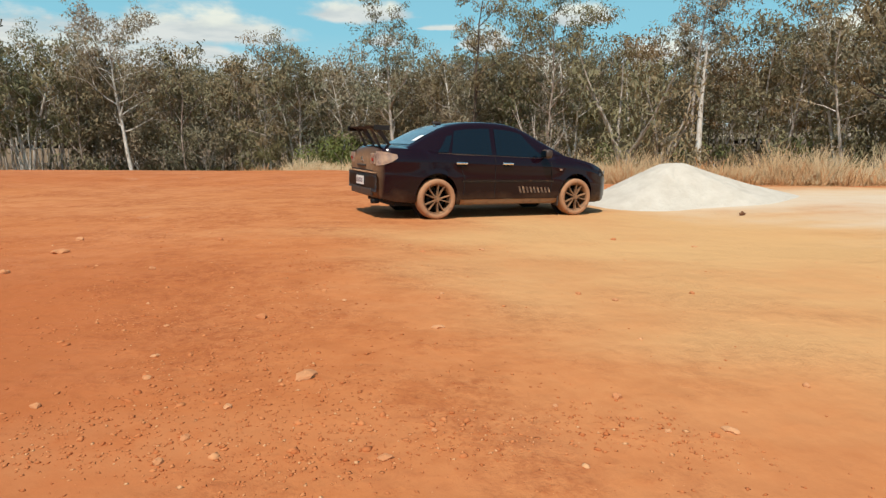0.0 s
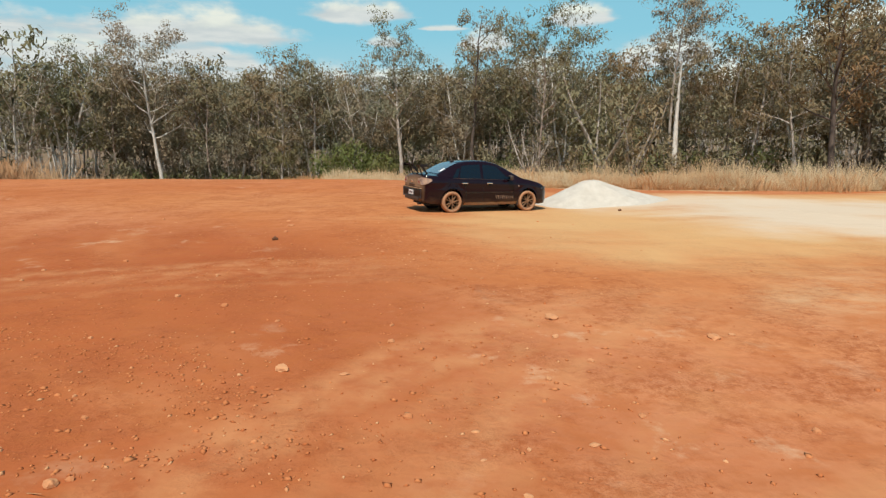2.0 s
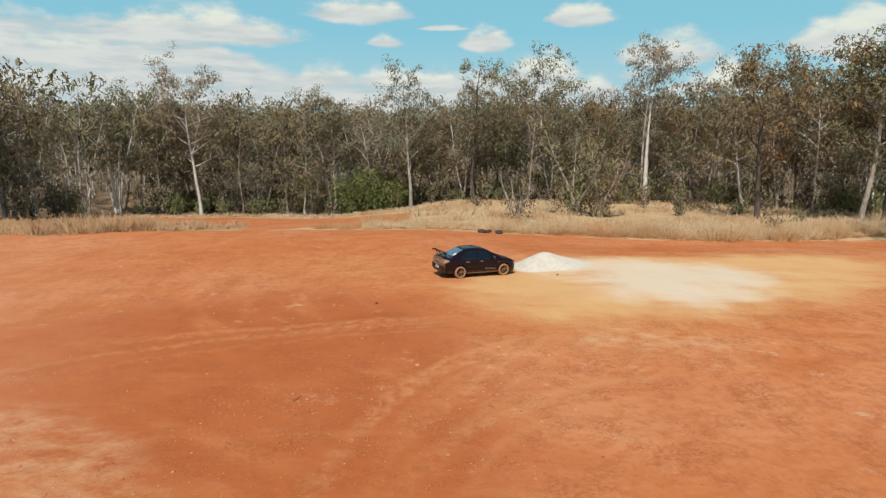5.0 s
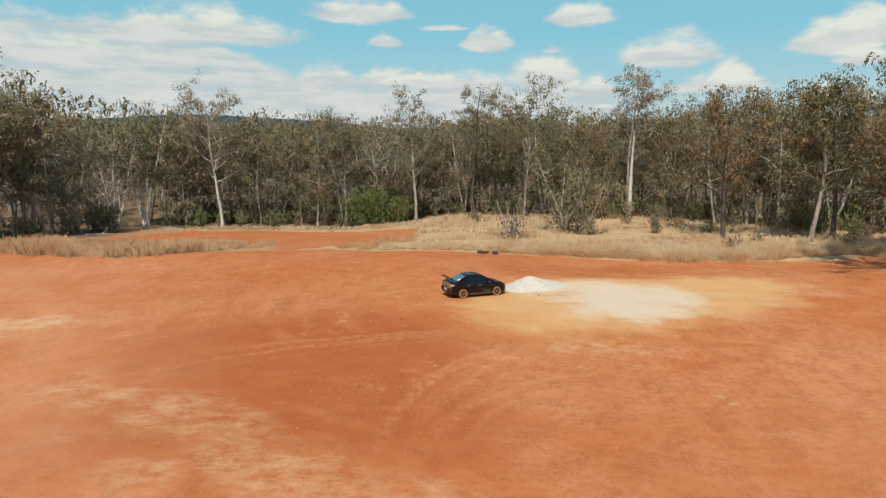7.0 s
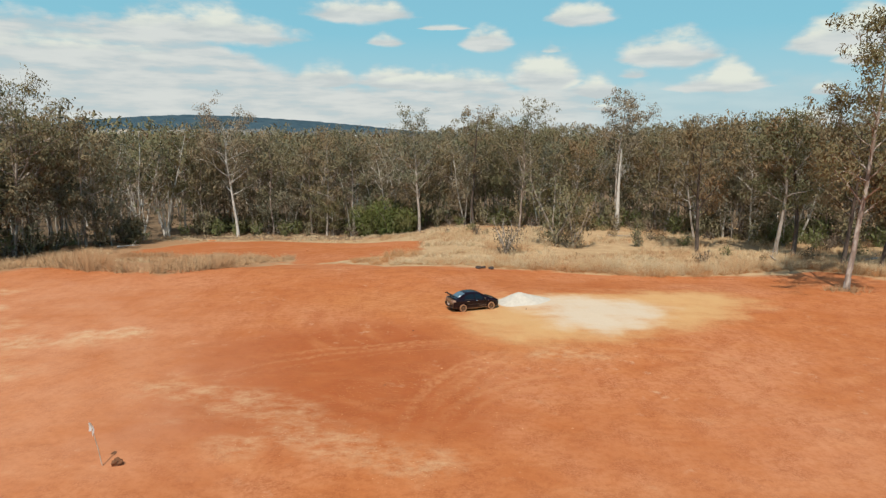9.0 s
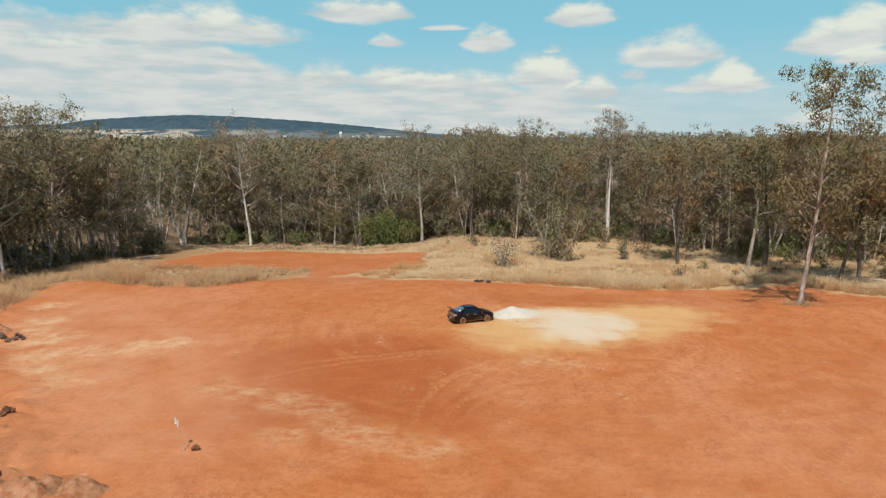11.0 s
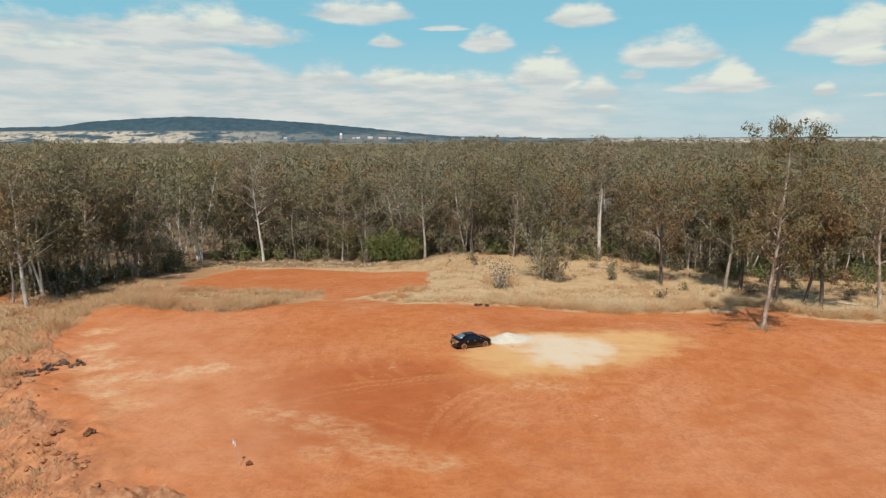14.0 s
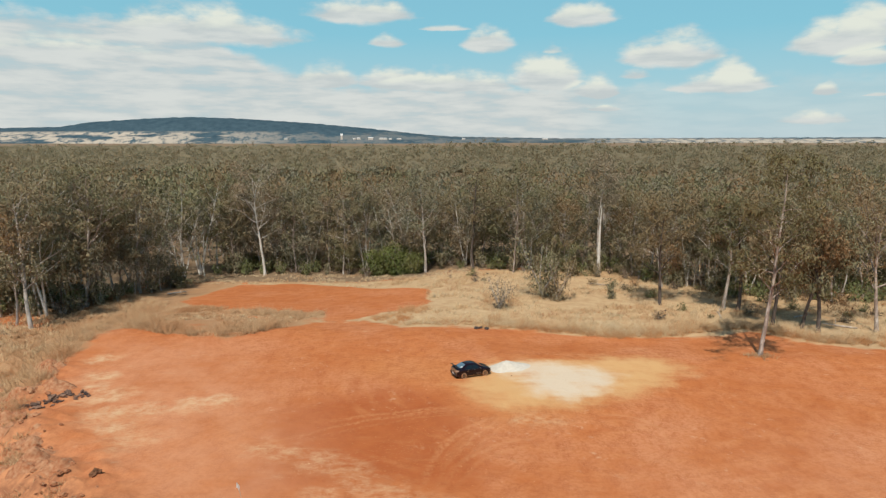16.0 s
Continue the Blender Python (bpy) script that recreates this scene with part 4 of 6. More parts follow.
# far woods: canopy without end
rs = np.random.RandomState(9)
near_by, far_off = [], []
for _ in range(2900):
    y = 172 + 528 * rnd.random() ** 1.5
    x = rnd.uniform(-1, 1) * (0.76 * (y + 55) + 15)
    top = height_at(x, y) - 4.5 * float(smooth_step(300, 180, y)) + rnd.uniform(15.5, 25.5) + (rnd.uniform(2, 5) if rnd.random() < 0.12 else 0)
    for _ in range(4):
        (near_by if y < 380 else far_off).append((x + rnd.gauss(0, 1.7), y + rnd.gauss(0, 1.7), top - abs(rnd.gauss(0, 1.8)), rnd.uniform(1.1, 2.2)))
far_quads = [leaf_cards(rs, [c[:3] for c in crowns], [c[3] for c in crowns], per, leaf) for crowns, per, leaf in ((near_by, 6.5, 0.75), (far_off, 3.4, 1.2))]
far_mesh = quads_mesh("far_woods", np.concatenate([f[0] for f in far_quads]), LEAF_FAR, np.concatenate([f[1] for f in far_quads]))
tagged(new("far_woods", far_mesh), "endless olive-brown gum woodland seen from above", "woods", kind="stuff")

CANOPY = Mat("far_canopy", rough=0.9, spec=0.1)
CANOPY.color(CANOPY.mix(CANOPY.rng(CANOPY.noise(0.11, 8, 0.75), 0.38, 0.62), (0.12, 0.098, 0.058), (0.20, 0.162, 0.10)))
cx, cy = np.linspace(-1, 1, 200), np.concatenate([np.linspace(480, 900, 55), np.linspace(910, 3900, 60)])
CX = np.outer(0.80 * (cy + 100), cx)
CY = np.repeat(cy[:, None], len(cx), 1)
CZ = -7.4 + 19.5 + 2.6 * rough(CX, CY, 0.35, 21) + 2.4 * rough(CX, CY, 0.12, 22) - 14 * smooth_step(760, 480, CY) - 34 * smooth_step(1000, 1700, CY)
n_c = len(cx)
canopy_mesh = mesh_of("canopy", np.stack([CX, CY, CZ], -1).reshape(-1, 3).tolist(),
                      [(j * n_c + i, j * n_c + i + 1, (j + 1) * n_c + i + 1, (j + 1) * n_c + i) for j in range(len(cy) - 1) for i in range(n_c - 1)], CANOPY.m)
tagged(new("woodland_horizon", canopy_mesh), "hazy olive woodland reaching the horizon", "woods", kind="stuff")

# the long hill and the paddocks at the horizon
HILL = Mat("hazy_hill", rough=1.0, spec=0.0)
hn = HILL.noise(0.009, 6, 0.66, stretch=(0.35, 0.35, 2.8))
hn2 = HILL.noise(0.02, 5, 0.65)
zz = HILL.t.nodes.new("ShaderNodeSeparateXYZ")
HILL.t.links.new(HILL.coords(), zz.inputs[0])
# the blue haze of the distance is painted into the wooded slopes' colour
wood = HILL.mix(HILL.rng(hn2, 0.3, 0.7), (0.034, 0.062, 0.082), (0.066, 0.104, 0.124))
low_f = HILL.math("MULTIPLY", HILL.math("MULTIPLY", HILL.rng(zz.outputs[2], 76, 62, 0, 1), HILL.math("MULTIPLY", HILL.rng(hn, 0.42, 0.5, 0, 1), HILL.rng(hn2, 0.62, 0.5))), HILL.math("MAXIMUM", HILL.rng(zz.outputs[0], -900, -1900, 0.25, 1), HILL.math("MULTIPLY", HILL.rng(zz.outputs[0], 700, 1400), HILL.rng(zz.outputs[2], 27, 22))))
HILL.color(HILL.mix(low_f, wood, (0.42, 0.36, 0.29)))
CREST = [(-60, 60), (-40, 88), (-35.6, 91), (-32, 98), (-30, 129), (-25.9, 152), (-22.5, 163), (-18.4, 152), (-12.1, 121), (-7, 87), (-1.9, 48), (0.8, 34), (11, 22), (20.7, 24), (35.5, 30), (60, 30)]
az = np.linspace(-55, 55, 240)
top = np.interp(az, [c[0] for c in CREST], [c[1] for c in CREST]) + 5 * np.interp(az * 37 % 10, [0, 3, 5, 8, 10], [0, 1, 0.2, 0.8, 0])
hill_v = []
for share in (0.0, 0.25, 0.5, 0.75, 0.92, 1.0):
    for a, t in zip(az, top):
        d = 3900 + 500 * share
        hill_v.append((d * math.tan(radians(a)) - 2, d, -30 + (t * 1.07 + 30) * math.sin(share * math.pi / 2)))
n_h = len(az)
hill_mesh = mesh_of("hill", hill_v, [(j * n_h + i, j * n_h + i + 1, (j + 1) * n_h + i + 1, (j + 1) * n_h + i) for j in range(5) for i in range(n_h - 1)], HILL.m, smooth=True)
tagged(new("backdrop", hill_mesh), "long wooded hill painted in the blue of haze, pale paddocks at its foot", "hill", kind="structure")


def far_shed(x, y, wide, deep, tall):
    """Pale farm building a long way off."""
    z = 18.0
    ob = tagged(new("farm_shed"), "distant pale farm shed under the hill", "shed", "far sheds")
    ob.location = (x, y, z)
    w, d = wide / 2, deep / 2
    v = [(-w, -d, 0), (w, -d, 0), (w, d, 0), (-w, d, 0), (-w, -d, tall), (w, -d, tall), (w, d, tall), (-w, d, tall)]
    new("wall", mesh_of("wall", v, [(0, 1, 5, 4), (1, 2, 6, 5), (2, 3, 7, 6), (3, 0, 4, 7)], SHED_WALL.m)).parent = ob
    r = tall * 1.45
    v = [(-w - 1, -d - 1, tall), (w + 1, -d - 1, tall), (w + 1, 0, r), (-w - 1, 0, r), (w + 1, d + 1, tall), (-w - 1, d + 1, tall)]
    new("roof", mesh_of("roof", v, [(0, 1, 2, 3), (3, 2, 4, 5), (1, 4, 2), (0, 3, 5)], SHED_ROOF.m)).parent = ob


SHED_WALL, SHED_ROOF = Mat("shed_wall", rough=0.9, color=(0.55, 0.48, 0.42)), Mat("shed_roof", rough=0.6, color=(0.62, 0.6, 0.57))
for x, wide, tall in ((-575, 14, 7), (-548, 22, 9), (-470, 30, 11), (-392, 48, 8), (-345, 16, 7), (-655, 12, 26), (-1010, 20, 8), (-290, 26, 6), (120, 20, 6), (640, 34, 6)):
    far_shed(x, 3895, wide, 16, tall)
# ---- the car ----
def paint_material():
    m = Mat("dusty_dark_paint", rough=0.3, metal=0.0, color=(0.02, 0.012, 0.02), spec=0.16)
    m.b.inputs["Coat Weight"].default_value = 0.6
    m.b.inputs["Coat Roughness"].default_value = 0.04
    loc = m.local()
    s = m.t.nodes.new("ShaderNodeSeparateXYZ")
    m.t.links.new(loc, s.inputs[0])
    fine_n, big_n = m.noise(14, 6, 0.65, at=loc), m.noise(2.4, 4, 0.6, at=loc)
    low_d = m.rng(s.outputs[2], 0.60, 0.18, 0.0, 0.42)
    rear_d = m.rng(s.outputs[0], -0.80, -0.95, 0.0, 0.95)
    d = m.math("ADD", m.math("MAXIMUM", low_d, rear_d), m.math("MULTIPLY", m.math("SUBTRACT", big_n, 0.55), 0.4))
    d = m.math("MULTIPLY", m.rng(d, 0.17, 0.95, 0.0, 0.85), m.rng(fine_n, 0.25, 0.7, 0.55, 1.0))
    m.color(m.mix(d, (0.010, 0.003, 0.006), (0.34, 0.19, 0.10)))
    m.rough(m.rng(d, 0.0, 0.5, 0.10, 0.75))
    m.t.links.new(m.rng(d, 0.0, 0.4, 0.3, 0.0), m.b.inputs["Coat Weight"])
    return m.m


def dusty(name, base, dust, share, rough=0.8, metal=0.0):
    m = Mat(name, rough=rough, metal=metal)
    n = m.noise(9, 6, 0.65, at=m.local())
    f = m.rng(n, 0.62 - share * 0.5, 0.82 - share * 0.5, 0.1, 1.0)
    m.color(m.mix(f, base, dust))
    m.rough(m.rng(f, 0, 1, rough, 0.9))
    return m.m


PAINT = paint_material()
TYRE = dusty("dusty_tyre", (0.08, 0.05, 0.04), (0.40, 0.20, 0.10), 0.7)
RIM = dusty("dusty_rim", (0.09, 0.05, 0.032), (0.34, 0.18, 0.09), 0.55, 0.45, 0.3)
HOLLOW = Mat("black_hollow", rough=0.9, color=(0.008, 0.007, 0.007)).m
BUMPER = dusty("dark_bumper_paint", (0.016, 0.008, 0.010), (0.22, 0.12, 0.065), 0.12, 0.25)
TRIM = dusty("dusty_black_plastic", (0.02, 0.016, 0.016), (0.30, 0.16, 0.08), 0.08, 0.5)
SKIRT = dusty("dusty_sill", (0.20, 0.12, 0.07), (0.50, 0.29, 0.15), 0.75, 0.7)
CHROME = Mat("chrome", rough=0.18, metal=1.0, color=(0.85, 0.84, 0.82)).m
GLASS = Mat("tinted_glass", rough=0.04, color=(0.004, 0.009, 0.014), spec=0.45)
GLASS.b.inputs["Coat Weight"].default_value = 0.1
GLASS.b.inputs["Coat Roughness"].default_value = 0.02
GLASS = GLASS.m
# blue base colour stands in for the sky mirrored in the rear window
REAR_GLASS = Mat("sky_blue_rear_glass", rough=0.12, color=(0.10, 0.16, 0.20), spec=0.9).m
HEAD_GLASS = Mat("smoky_headlight_glass", rough=0.08, color=(0.05, 0.045, 0.045), spec=0.6).m
LAMP_CLEAR = dusty("clear_lamp_lens", (0.24, 0.16, 0.13), (0.46, 0.30, 0.19), 0.35, 0.2)
LAMP_RED = Mat("red_lens", rough=0.25, color=(0.35, 0.03, 0.02)).m
PLATE = dusty("white_plate", (0.78, 0.76, 0.72), (0.55, 0.38, 0.26), 0.2, 0.5)
INK = Mat("plate_ink", rough=0.6, color=(0.10, 0.06, 0.08)).m
STICKER = Mat("white_sticker", rough=0.5, color=(0.8, 0.8, 0.78)).m
DECAL = dusty("worn_tan_decal", (0.08, 0.05, 0.04), (0.32, 0.20, 0.12), 0.35, 0.6)


def table(x, pairs, soften=0.07):
    """A softened broken line."""
    xs, ys = zip(*pairs)
    x = np.asarray(x, float)
    return sum(np.interp(x + soften * k, xs, ys) for k in (-1, -0.5, 0, 0.5, 1)) / 5


C_W = [(-0.955, .56), (-0.92, .66), (-0.8, .765), (-0.5, .84), (0, .872), (1.3, .8775), (2.6, .872), (3.0, .85), (3.25, .79), (3.42, .67), (3.5, .54), (3.535, .42)]
C_TOP = [(-0.955, .80), (-0.93, .93), (-0.86, 1.05), (-0.7, 1.08), (-0.3, 1.06), (0, .98), (2.1, .96), (2.4, .985), (2.8, .93), (3.1, .86), (3.35, .76), (3.48, .66), (3.535, .56)]
C_SH = [(-0.955, .77), (-0.9, .90), (-0.8, .955), (0, .965), (1, .935), (2, .905), (2.6, .88), (3.0, .80), (3.3, .70), (3.5, .58), (3.535, .50)]
C_BOT = [(-0.955, .42), (-0.92, .31), (-0.7, .25), (-0.35, .23), (0.5, .20), (2.2, .19), (3.0, .19), (3.35, .20), (3.5, .25), (3.535, .33)]


def body_section(x):
    w, zt, zs, zb = (float(table(x, t, s)) for t, s in ((C_W, .05), (C_TOP, .05), (C_SH, .06), (C_BOT, .06)))
    h = zs - zb
    flare = 0.022 * (math.exp(-(x / 0.36) ** 2) + math.exp(-((x - 2.64) / 0.36) ** 2))
    return [(0, zb), (.80 * w, zb), (.93 * w, zb + .012), (.958 * w + flare, zb + .06), (.972 * w + flare, zb + .22 * h), (.985 * w + flare, zb + .42 * h), (.988 * w + flare, zb + .58 * h),
            (.978 * w + .4 * flare, zb + .72 * h), (.992 * w, zb + .82 * h), (.986 * w, zb + .87 * h), (.95 * w, zs), (.885 * w, zs + .55 * (zt - zs) + .004), (.62 * w, zt - .012), (.3 * w, zt), (0, zt + .004)]


def body_side(x, z):
    """Half-width of the body at the height z."""
    sec = body_section(x)[2:11]
    return float(np.interp(z, [p[1] for p in sec], [p[0] for p in sec]))


G_TOP = [(-0.52, 1.03), (-0.38, 1.07), (-0.1, 1.225), (0.15, 1.345), (0.36, 1.41), (0.6, 1.447), (0.95, 1.465), (1.3, 1.455), (1.55, 1.41), (1.8, 1.305), (2.1, 1.155), (2.4, 1.01), (2.52, .95)]
G_BASE = [(-0.52, .74), (-0.2, .79), (0.3, .822), (1.8, .815), (2.2, .79), (2.52, .72)]
G_EDGE = [(-0.52, .66), (-0.2, .615), (0.3, .575), (1.4, .575), (1.9, .63), (2.52, .70)]


def cabin_section(x):
    zr, yb, yr, bz = float(table(x, G_TOP)), float(table(x, G_BASE)), float(table(x, G_EDGE)), float(table(x, C_SH)) - 0.02
    k = min(1.0, max(0.05, (zr - bz) / 0.4))
    return [(yb, bz - 0.03), (yb, bz), (yr + .035, zr - .085 * k), (yr - .005, zr - .04 * k), (yr - .07, zr - .018 * k), (.5 * yr, zr - .004 * k), (0, zr)]


def loft(stations, section):
    bm = bmesh.new()
    rings = []
    for x in stations:
        half = section(x)
        ring = [bm.verts.new((x, y, z)) for y, z in half]
        ring += [bm.verts.new((x, -y, z)) for y, z in reversed(half) if y > 1e-6]
        rings.append(ring)
    return bm, rings


def skin(bm, rings, closed):
    for a, b in zip(rings, rings[1:]):
        n = len(a)
        for i in range(n if closed else n - 1):
            j = (i + 1) % n
            bm.faces.new((a[i], b[i], b[j], a[j]))


def box_bm(cx, cy, cz, sx, sy, sz, bevel=0.0, turn=None):
    bm = bmesh.new()
    m = Matrix.Translation((cx, cy, cz)) @ (turn or Matrix.Identity(4)) @ Matrix.Diagonal((sx, sy, sz, 1))
    bmesh.ops.create_cube(bm, size=1.0, matrix=m)
    if bevel:
        bmesh.ops.bevel(bm, geom=bm.edges[:], offset=bevel, segments=2, affect="EDGES", profile=0.6)
    return bm


def patch(fn, nu, nv, thick=0.0):
    """A grid of points fn(u, v), u and v from 0 to 1."""
    bm = bmesh.new()
    g = [[bm.verts.new(fn(i / nu, j / nv)) for j in range(nv + 1)] for i in range(nu + 1)]
    for i in range(nu):
        for j in range(nv):
            bm.faces.new((g[i][j], g[i + 1][j], g[i + 1][j + 1], g[i][j + 1]))
    if thick:
        r = bmesh.ops.solidify(bm, geom=bm.faces[:], thickness=thick)
    return bm


def lathe(profile, n, axis_y=0.0):
    """A ring profile (radius, y) turned about the y axis."""
    bm = bmesh.new()
    rings = [[bm.verts.new((r * math.cos(2 * math.pi * k / n), y + axis_y, r * math.sin(2 * math.pi * k / n))) for r, y in profile] for k in range(n)]
    for k in range(n):
        a, b = rings[k], rings[(k + 1) % n]
        for i in range(len(profile) - 1):
            bm.faces.new((a[i], b[i], b[i + 1], a[i + 1]))
    return bm


car = tagged(new("sedan_car"), "dark plum sedan caked in red dust, with a boot wing", "car")
car.matrix_basis = pose(*CAR_AT, 0, 1.49, HEADING)

# body shell with wheel arches cut through
stations = sorted(set(np.round(np.concatenate([np.linspace(-0.955, -0.8, 9), np.linspace(-0.8, 3.2, 75), np.linspace(3.2, 3.535, 14)]), 4)))
bm, rings = loft(stations, body_section)
skin(bm, rings, True)
bm.faces.new(rings[0])
bm.faces.new(list(reversed(rings[-1])))
bmesh.ops.recalc_face_normals(bm, faces=bm.faces[:])
body = part("body", bm, PAINT, car, smooth=True)
for wx in (0.0, 2.64):
    for side in (-1, 1):
        bm = bmesh.new()
        bmesh.ops.create_cone(bm, cap_ends=True, segments=40, radius1=0.352, radius2=0.352, depth=0.5,
                              matrix=Matrix.Translation((wx, side * 0.85, 0.325)) @ Matrix.Rotation(radians(90), 4, "X"))
        me = bpy.data.meshes.new("cut")
        bm.to_mesh(me)
        bm.free()
        cutter = new("cut", me)
        cutter.parent = car
        mod = body.modifiers.new("cut", "BOOLEAN")
        mod.object, mod.operation, mod.solver = cutter, "DIFFERENCE", "EXACT"
        bpy.context.view_layer.update()
        shaped = bpy.data.meshes.new_from_object(body.evaluated_get(bpy.context.evaluated_depsgraph_get()))
        body.modifiers.clear()
        body.data = shaped
        bpy.data.objects.remove(cutter)
        # arch lining and lip
        part("wheel_arch", lathe([(0.36, side * 0.60), (0.02, side * 0.60)], 32), HOLLOW, car).location = (wx, 0, 0.325)
body.data.shade_smooth()
body.data.set_sharp_from_angle(angle=radians(32))

bm, rings = loft(np.linspace(-0.52, 2.52, 62), cabin_section)
skin(bm, rings, False)
part("cabin", bm, PAINT, car, "dark roof and window pillars", smooth=True)


def side_glass(side, x0lo, x0hi, x1lo, x1hi, qa, qb, off=0.007):
    def at(u, v):
        q = qa + (qb - qa) * v
        x = (x0lo + (x0hi - x0lo) * v) * (1 - u) + (x1lo + (x1hi - x1lo) * v) * u
        sec = cabin_section(x)
        (ya, za), (yb, zb) = sec[1], sec[2]
        return (x, side * (ya + (yb - ya) * q + off), za + (zb - za) * q + 0.3 * off)
    return patch(at, 14, 5)


def top_glass(x0, x1, wide, off=0.007):
    def at(u, v):
        x = x0 + (x1 - x0) * u
        sec = cabin_section(x)
        y = (2 * v - 1) * wide * sec[4][0]
        z = float(np.interp(abs(y), [sec[6][0], sec[5][0], sec[4][0]], [sec[6][1], sec[5][1], sec[4][1]]))
        return (x, y, z + off)
    return patch(at, 12, 12)


for side in (-1, 1):
    part("window", side_glass(side, 1.06, 1.08, 2.06, 1.60, 0.07, 0.93), GLASS, car, "tinted front door window", smooth=True)
    part("window", side_glass(side, 0.25, 0.36, 0.975, 0.995, 0.07, 0.93), GLASS, car, "tinted rear door window", smooth=True)
    part("window", side_glass(side, 0.02, 0.22, 0.20, 0.32, 0.12, 0.80), GLASS, car, "tinted quarter window", smooth=True)
    # bright belt line under the windows
    part("belt_trim", patch(lambda u, v: (0.02 + 2.06 * u, side * (cabin_section(0.02 + 2.06 * u)[1][0] + 0.012), cabin_section(0.02 + 2.06 * u)[1][1] + 0.008 + 0.022 * v), 20, 1), TRIM, car)
rear_window = part("rear_window", top_glass(-0.36, 0.27, 0.98), REAR_GLASS, car, "dusty rear window with the sky's reflection put into its colour", smooth=True)


def sticker_at(u, v):
    x, y = -0.26 + 0.16 * v, -0.53 + 0.14 * u
    sec = cabin_section(x)
    return (x, y, float(np.interp(abs(y), [sec[6][0], sec[5][0], sec[4][0]], [sec[6][1], sec[5][1], sec[4][1]])) + 0.012)


part("sticker", patch(sticker_at, 3, 3), STICKER, rear_window, "white sticker")
part("windscreen", top_glass(1.62, 2.42, 0.98), GLASS, car, "tinted windscreen", smooth=True)


def side_strip(side, x0, x1, za, zb, proud, thick=0.0, n=18):
    return patch(lambda u, v: (x0 + (x1 - x0) * u, side * (body_side(x0 + (x1 - x0) * u, za(u) + (zb(u) - za(u)) * v) + proud), za(u) + (zb(u) - za(u)) * v), n, 4, thick)


def seam(side, pts):
    """A door gap, as a thin dark strip."""
    bm = bmesh.new()
    prev = None
    for x, z in pts:
        y = side * (body_side(x, z) + 0.003)
        pair = (bm.verts.new((x - 0.005, y, z)), bm.verts.new((x + 0.005, y, z)))
        if prev:
            bm.faces.new((prev[0], prev[1], pair[1], pair[0]))
        prev = pair
    return bm


for side in (-1, 1):
    part("side_moulding", side_strip(side, 0.42, 2.16, lambda u: 0.545, lambda u: 0.575, 0.006, 0.012), TRIM, car, "black rubbing strip")
    part("side_skirt", side_strip(side, 0.40, 2.24, lambda u: 0.205, lambda u: 0.285, 0.016, 0.02), SKIRT, car, "dust-caked side skirt", smooth=True)
    part("door_gap", seam(side, [(1.02, 0.30 + 0.07 * k) for k in range(10)]), HOLLOW, car)
    part("door_gap", seam(side, [(2.10 + 0.02 * math.sin(k * 0.35), 0.30 + 0.07 * k) for k in range(9)]), HOLLOW, car)
    part("door_gap", seam(side, [(0.46 - (0.03 * max(0, k - 4)), 0.34 + 0.07 * k) for k in range(9)]), HOLLOW, car)
    for hx in (0.40, 1.24):
        y = body_side(hx, 0.82)
        h = part("door_handle", box_bm(hx, side * (y + 0.022), 0.825, 0.20, 0.03, 0.034, 0.012), CHROME, car, "chrome door handle", smooth=True)
        part("handle_recess", box_bm(hx, side * (y + 0.001), 0.815, 0.15, 0.006, 0.075, 0.002), HOLLOW, h)
    part("side_repeater", box_bm(2.30, side * (body_side(2.30, 0.74) + 0.004), 0.74, 0.055, 0.016, 0.03, 0.006), LAMP_CLEAR, car, "small clear indicator lamp")
    # mirror
    mir = part("wing_mirror", box_bm(1.93, side * 0.96, 0.985, 0.13, 0.19, 0.14, 0.045), TRIM, car, smooth=True)
    part("mirror_arm", box_bm(1.95, side * 0.86, 0.945, 0.07, 0.12, 0.035, 0.01), TRIM, mir)
    part("mirror_glass", box_bm(1.862, side * 0.965, 0.985, 0.004, 0.15, 0.10, 0.001), GLASS, mir)
    # decal: a row of slanting bars on the front door
    for k in range(9):
        x0 = 1.50 + 0.072 * k
        hgt = 0.105 - 0.003 * k

        def bar(u, v, x0=x0, hgt=hgt):
            z = 0.375 + hgt * v
            x = x0 + 0.036 * u - 0.04 * v
            return (x, side * (body_side(x, z) + 0.004), z)
        part("decal_bar", patch(bar, 1, 2), DECAL, car)
    # front lamp
    part("headlight", patch(lambda u, v: (3.16 + 0.26 * u, side * (body_side(3.16 + 0.26 * u, 0.64 + (0.04 + 0.06 * u) * v) + 0.005), 0.64 + (0.04 + 0.06 * u) * v), 8, 4), HEAD_GLASS, car, "dark clear headlight", smooth=True)
    # rear lamp: wraps round the corner
    def lamp(u, v):
        x = -0.64 - 0.285 * u
        z = 0.885 - 0.11 * math.sin(u * 1.57) + (0.05 + 0.155 * math.sin(u * 1.57)) * v
        return (x - 0.006 * u, side * (body_side(x, min(z, 0.93)) + 0.007), z)
    lens = part("tail_light", patch(lamp, 8, 5), LAMP_CLEAR, car, "clear tail light lens full of dust", smooth=True)
    part("tail_light_face", box_bm(-0.945, side * 0.53, 0.87, 0.024, 0.20, 0.16, 0.011), LAMP_CLEAR, lens)
    part("lamp_bulb", box_bm(-0.965, side * 0.55, 0.86, 0.010, 0.07, 0.05, 0.004), LAMP_RED, lens)
